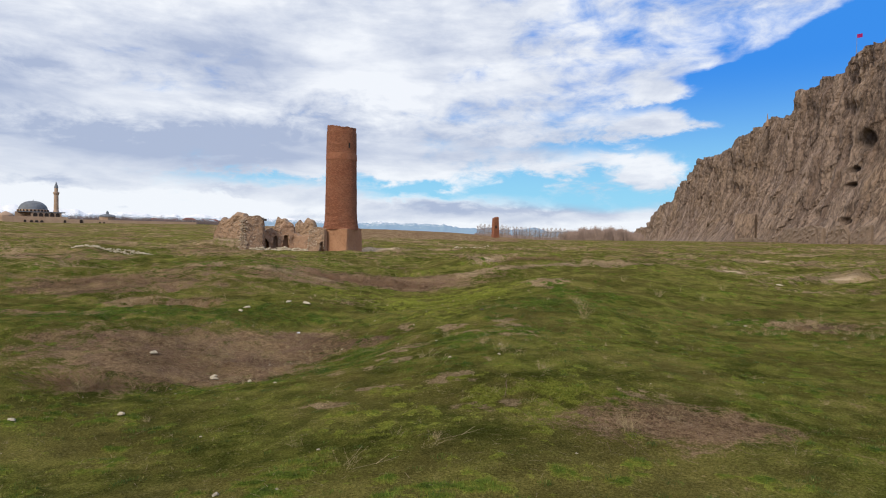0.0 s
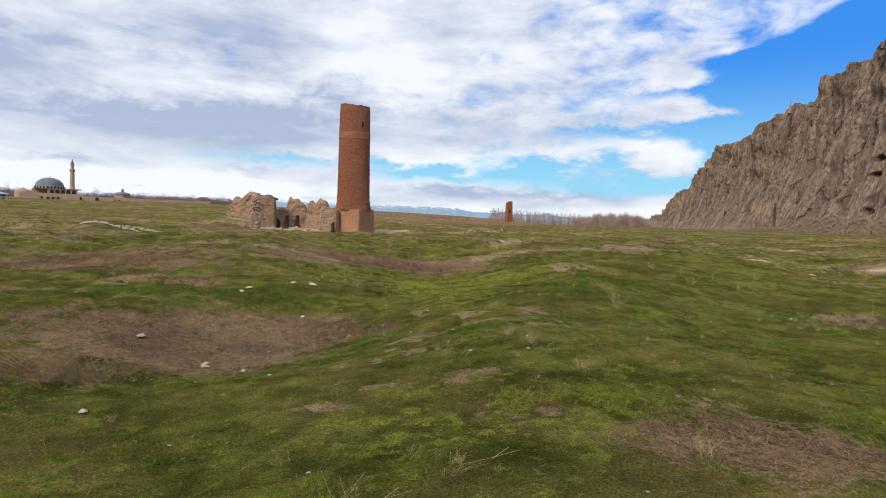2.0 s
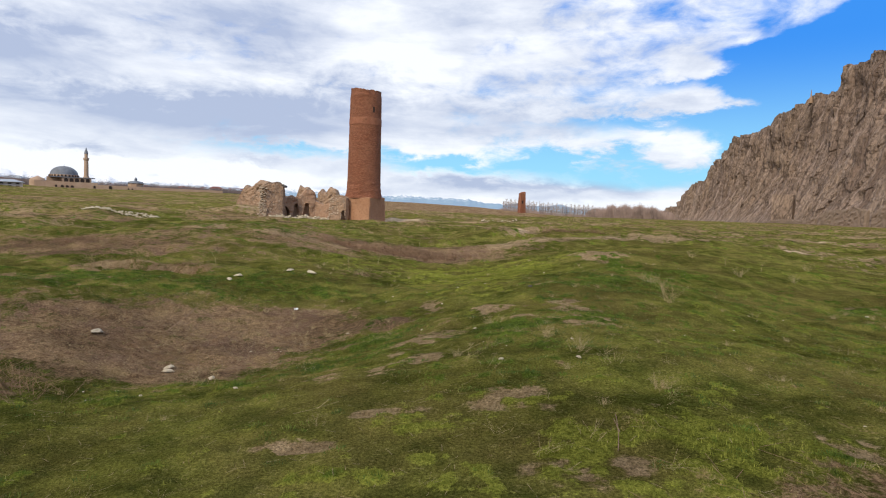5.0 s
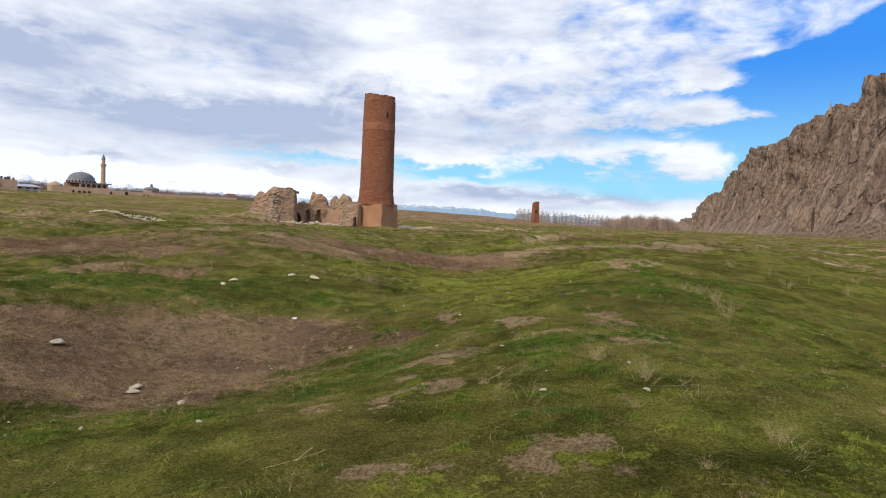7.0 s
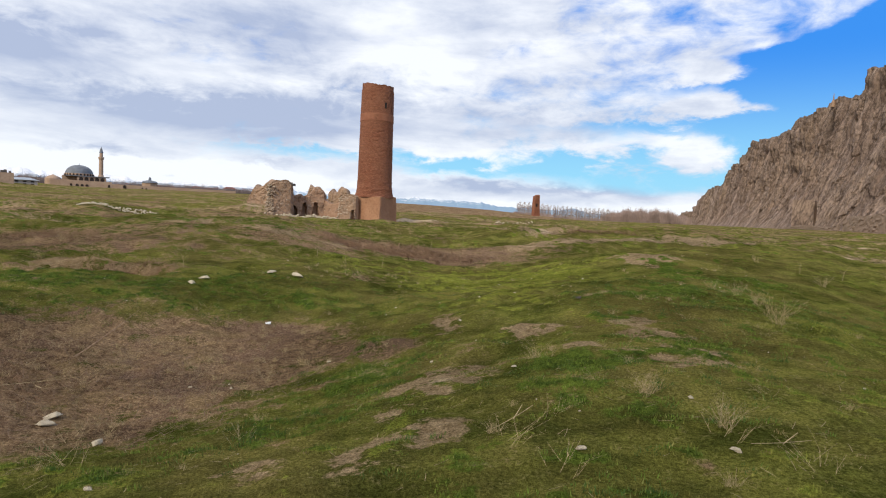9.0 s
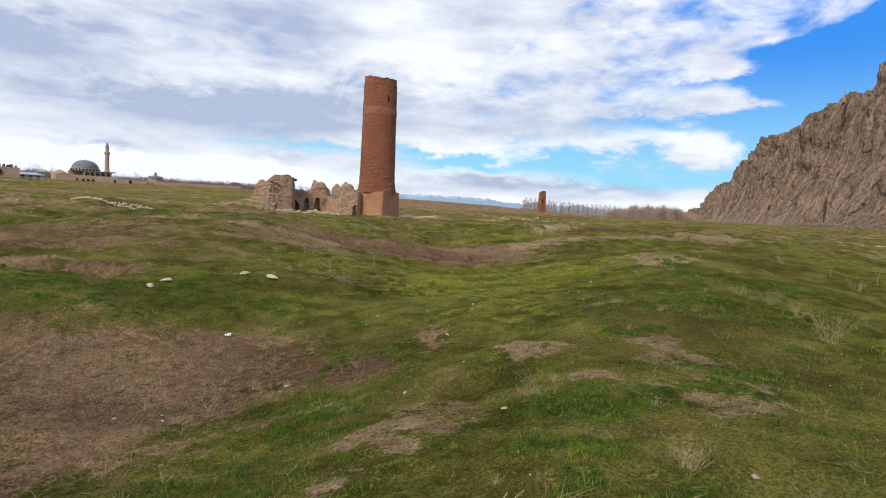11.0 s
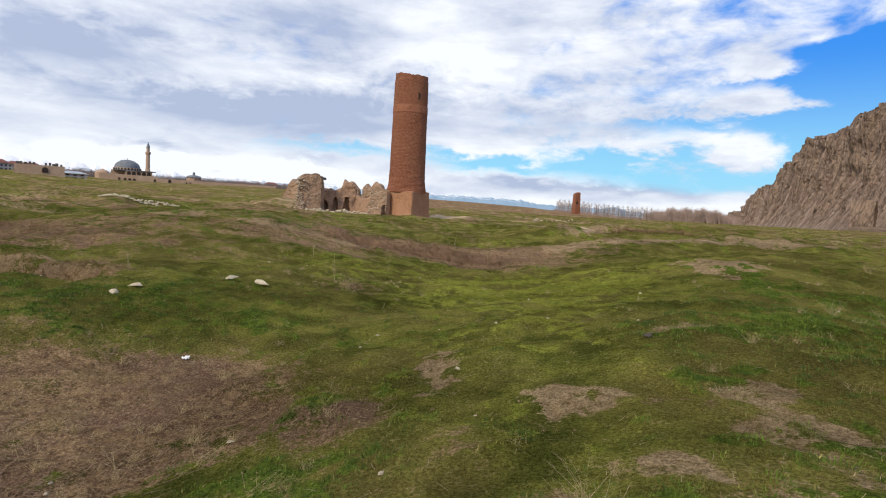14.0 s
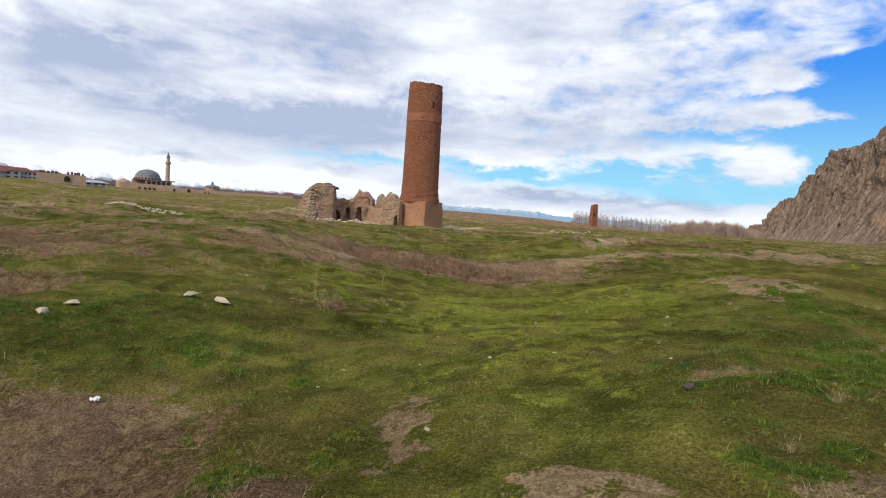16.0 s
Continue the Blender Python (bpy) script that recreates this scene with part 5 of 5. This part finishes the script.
        for v in bm.verts:
            v.co = Vector((v.co.x * 0.09, v.co.y * 0.045, 0.02 + 0.05 * abs(noise.noise(v.co * 3.1)) + 0.03 * noise.noise(v.co * 7)))
        bm.transform(pose(x, y, ground_z(x, y), 0, 0, 20))
        ob = part("litter", bm, mat)
        ob.modifiers.new("thickness", "SOLIDIFY").thickness = 0.003
        tagged(ob, label, "litter")


build_weeds()


# ---- russet brush and short grass ----
def build_brush():
    rng = np.random.RandomState(3)
    verts, faces = [], []

    def twigs(n, cx, cy, sx, sy, slope, h0, h1):
        for _ in range(n):
            u, w = rng.normal(), rng.normal()
            x, y = cx + sx * u, cy + sy * w + slope * sx * u
            z = ground_z(x, y)
            for _ in range(5):
                a, h, o = rng.rand() * 6.283, rng.uniform(h0, h1), rng.uniform(0.05, 0.65)
                k = len(verts)
                t = rng.uniform(0.0015, 0.003) * (1 + max(0.0, y - 10) * 0.12)
                mx, my = x + o * math.cos(a), y + o * math.sin(a)
                verts.extend([(x - t, y, z - 0.02), (x + t, y, z - 0.02), (mx + t * 0.4, my, z + h), (mx - t * 0.4, my, z + h * 0.98),
                              (x, y - t, z - 0.02), (x, y + t, z - 0.02), (mx, my, z + h)])
                faces.extend([(k, k + 1, k + 2, k + 3), (k + 4, k + 5, k + 6)])
    twigs(420, -1.8, 26.0, 1.6, 0.9, -0.1, 0.04, 0.26)
    twigs(160, -4.6, 25.0, 0.9, 0.7, -0.2, 0.04, 0.26)
    twigs(420, -8.3, 14.9, 1.3, 0.40, -0.1, 0.04, 0.15)
    twigs(200, -13.5, 19.0, 1.6, 0.7, 0, 0.04, 0.22)
    twigs(160, -4.2, 4.2, 0.5, 0.3, 0, 0.08, 0.30)
    twigs(160, -3.7, 7.5, 0.7, 0.4, 0, 0.04, 0.16)
    twigs(130, 5.0, 0.9, 0.7, 0.35, 0, 0.02, 0.07)
    twigs(120, 7.5, 35, 1.6, 0.5, 0, 0.05, 0.25)
    ob = mesh_object("brush", verts, faces, M["redtwig"])
    tagged(ob, "low tangled russet dead brush in the hollows", "brush", kind="stuff")


build_brush()


def blade_look(n, pos):
    col, c, d = turf_colour(n, pos)
    isl = n.add("ShaderNodeNewGeometry").outputs["Random Per Island"]
    return shaded(n, col, n.span(isl, 0.0, 1.0, 0.72, 1.30, False)), None, 0, 0


M["sward"] = material("short_sward", blade_look, 0.9, 0.1)


def build_grass():
    rng = np.random.RandomState(12)

    def sward(name, label, count, r0, r1, falloff, h0, h1, per, width):
        az = np.radians(rng.uniform(-60, 56, count))
        u = rng.rand(count)
        r = np.sqrt(r0**2 + u * (r1**2 - r0**2)) if not falloff else r0 * (r1 / r0) ** u
        X, Y = 2.3 + r * np.sin(az), -8.5 + r * np.cos(az)
        dry, bare = cover(X, Y)
        # tufts gather into clumps and leave the bare soil free
        keep = rng.rand(count) < np.clip(0.45 + 1.1 * tufts(X, Y), 0.06, 1) * np.clip(1.2 - 1.3 * bare, 0.10, 1)
        X, Y, dry, bare, r = X[keep], Y[keep], dry[keep], bare[keep], r[keep]
        Z = height(X, Y)
        n = len(X)
        X, Y, Z, D, B = (np.repeat(q, per) for q in (X, Y, Z, dry, bare))
        t = rng.rand(n * per) * 6.283
        o = rng.rand(n * per) * width * 8
        bx, by = X + o * np.cos(t * 3.3), Y + o * np.sin(t * 3.3)
        h = rng.uniform(h0, h1, n * per) * np.where(D > 0.5, 0.8, 1) * np.clip(0.8 + 0.7 * tufts(X, Y) + 0.9 * np.maximum(lushness(X, Y), 0), 0.5, 1.9)
        lean = h * rng.uniform(0.3, 1.5, n * per) * np.where(D > 0.5, 2.0, 1)
        w = width * rng.uniform(0.6, 1.3, n * per)
        v = np.empty((n * per, 3, 3))
        v[:, 0] = np.stack([bx - w * np.sin(t), by + w * np.cos(t), Z - 0.01], -1)
        v[:, 1] = np.stack([bx + w * np.sin(t), by - w * np.cos(t), Z - 0.01], -1)
        v[:, 2] = np.stack([bx + lean * np.cos(t), by + lean * np.sin(t), Z + h], -1)
        faces = np.arange(n * per * 3).reshape(-1, 3)
        ob = mesh_object(name, v.reshape(-1, 3).tolist(), faces.tolist(), M["sward"])
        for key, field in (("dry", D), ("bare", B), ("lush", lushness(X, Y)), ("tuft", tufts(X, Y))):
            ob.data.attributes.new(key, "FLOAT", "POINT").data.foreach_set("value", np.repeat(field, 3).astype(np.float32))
        tagged(ob, label, "grass", kind="stuff")
    sward("grass", "short mossy green and straw turf on the mounds", 170000, 5.5, 24.0, False, 0.008, 0.030, 6, 0.0036)
    sward("far_grass", "short rough grass on the mounds further off", 60000, 25.0, 110.0, True, 0.008, 0.03, 6, 0.009)


build_grass()


# ---- cushions of grass and dead thatch standing out of the sward ----
def cushion_look(dark, bright, pale, share):
    def build(n, pos):
        isl = n.add("ShaderNodeNewGeometry").outputs["Random Per Island"]
        a = n.noise(pos, 0.9, 4, 0.6)
        b = n.noise(pos, 5.0, 3, 0.6)
        col = n.mix(n.span(n.math("ADD", a, n.math("MULTIPLY", n.math("SUBTRACT", b, 0.5), 0.8)), 0.40, 0.62), dark, bright)
        col = n.mix(n.span(isl, 1.0 - share, 1.0, 0.0, 0.9), col, pale)
        return shaded(n, col, n.span(isl, 0.0, 1.0 - share, 0.72, 1.28, False)), None, 0, 0
    return build


M["cushion"] = material("green_cushion", cushion_look((0.050, 0.090, 0.018), (0.125, 0.180, 0.024), (0.300, 0.260, 0.090), 0.06), 0.85, 0.15)
M["thatch"] = material("dead_thatch", cushion_look((0.145, 0.098, 0.048), (0.255, 0.185, 0.080), (0.340, 0.275, 0.140), 0.25), 0.9, 0.1)


def build_cushions():
    rng = np.random.RandomState(31)

    def cushions(name, label, tries, chance, r0, r1, h0, h1, per, width, mat):
        az = np.radians(rng.uniform(-52, 50, tries))
        r = np.sqrt(rng.uniform(4.5**2, 24.0**2, tries))
        X, Y = 2.3 + r * np.sin(az), -8.5 + r * np.cos(az)
        keep = rng.rand(tries) < chance(X, Y)
        X, Y = X[keep], Y[keep]
        n = len(X)
        R, H = rng.uniform(r0, r1, n), rng.uniform(h0, h1, n)
        X, Y, R, H = (np.repeat(q, per) for q in (X, Y, R, H))
        t, q = rng.rand(n * per) * 6.283, np.sqrt(rng.rand(n * per))
        bx, by = X + R * q * np.cos(t) * 1.25, Y + R * q * np.sin(t)
        bz = height(bx, by) - 0.008
        h = H * (1.05 - 0.75 * q**2) * rng.uniform(0.6, 1.15, n * per)
        s = t + rng.normal(0, 0.8, n * per)
        lean = h * (0.15 + 0.8 * q) * rng.uniform(0.4, 1.2, n * per)
        w = width * rng.uniform(0.7, 1.4, n * per)
        f = rng.rand(n * per) * 3.1416
        v = np.empty((n * per, 3, 3))
        v[:, 0] = np.stack([bx - w * np.cos(f), by - w * np.sin(f), bz], -1)
        v[:, 1] = np.stack([bx + w * np.cos(f), by + w * np.sin(f), bz], -1)
        v[:, 2] = np.stack([bx + lean * np.cos(s), by + lean * np.sin(s), bz + h], -1)
        faces = np.arange(n * per * 3).reshape(-1, 3)
        tagged(mesh_object(name, v.reshape(-1, 3).tolist(), faces.tolist(), mat), label, "grass", kind="stuff")

    def green(X, Y):
        dry, bare = cover(X, Y)
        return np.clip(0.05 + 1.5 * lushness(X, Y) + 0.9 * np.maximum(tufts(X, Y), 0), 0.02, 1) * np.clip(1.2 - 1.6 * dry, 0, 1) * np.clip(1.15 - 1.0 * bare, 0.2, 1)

    def dead(X, Y):
        dry, bare = cover(X, Y)
        return np.clip(0.10 + 0.8 * dry - 0.7 * lushness(X, Y), 0.03, 0.8) * np.clip(1.2 - 0.9 * bare, 0.2, 1)
    cushions("grass_cushions", "thick dark and bright green cushions of young grass", 21000, green, 0.05, 0.13, 0.025, 0.060, 46, 0.0044, M["cushion"])
    cushions("dead_thatch", "low matted tufts of dead brown grass", 12000, dead, 0.04, 0.10, 0.012, 0.034, 26, 0.0030, M["thatch"])


build_cushions()
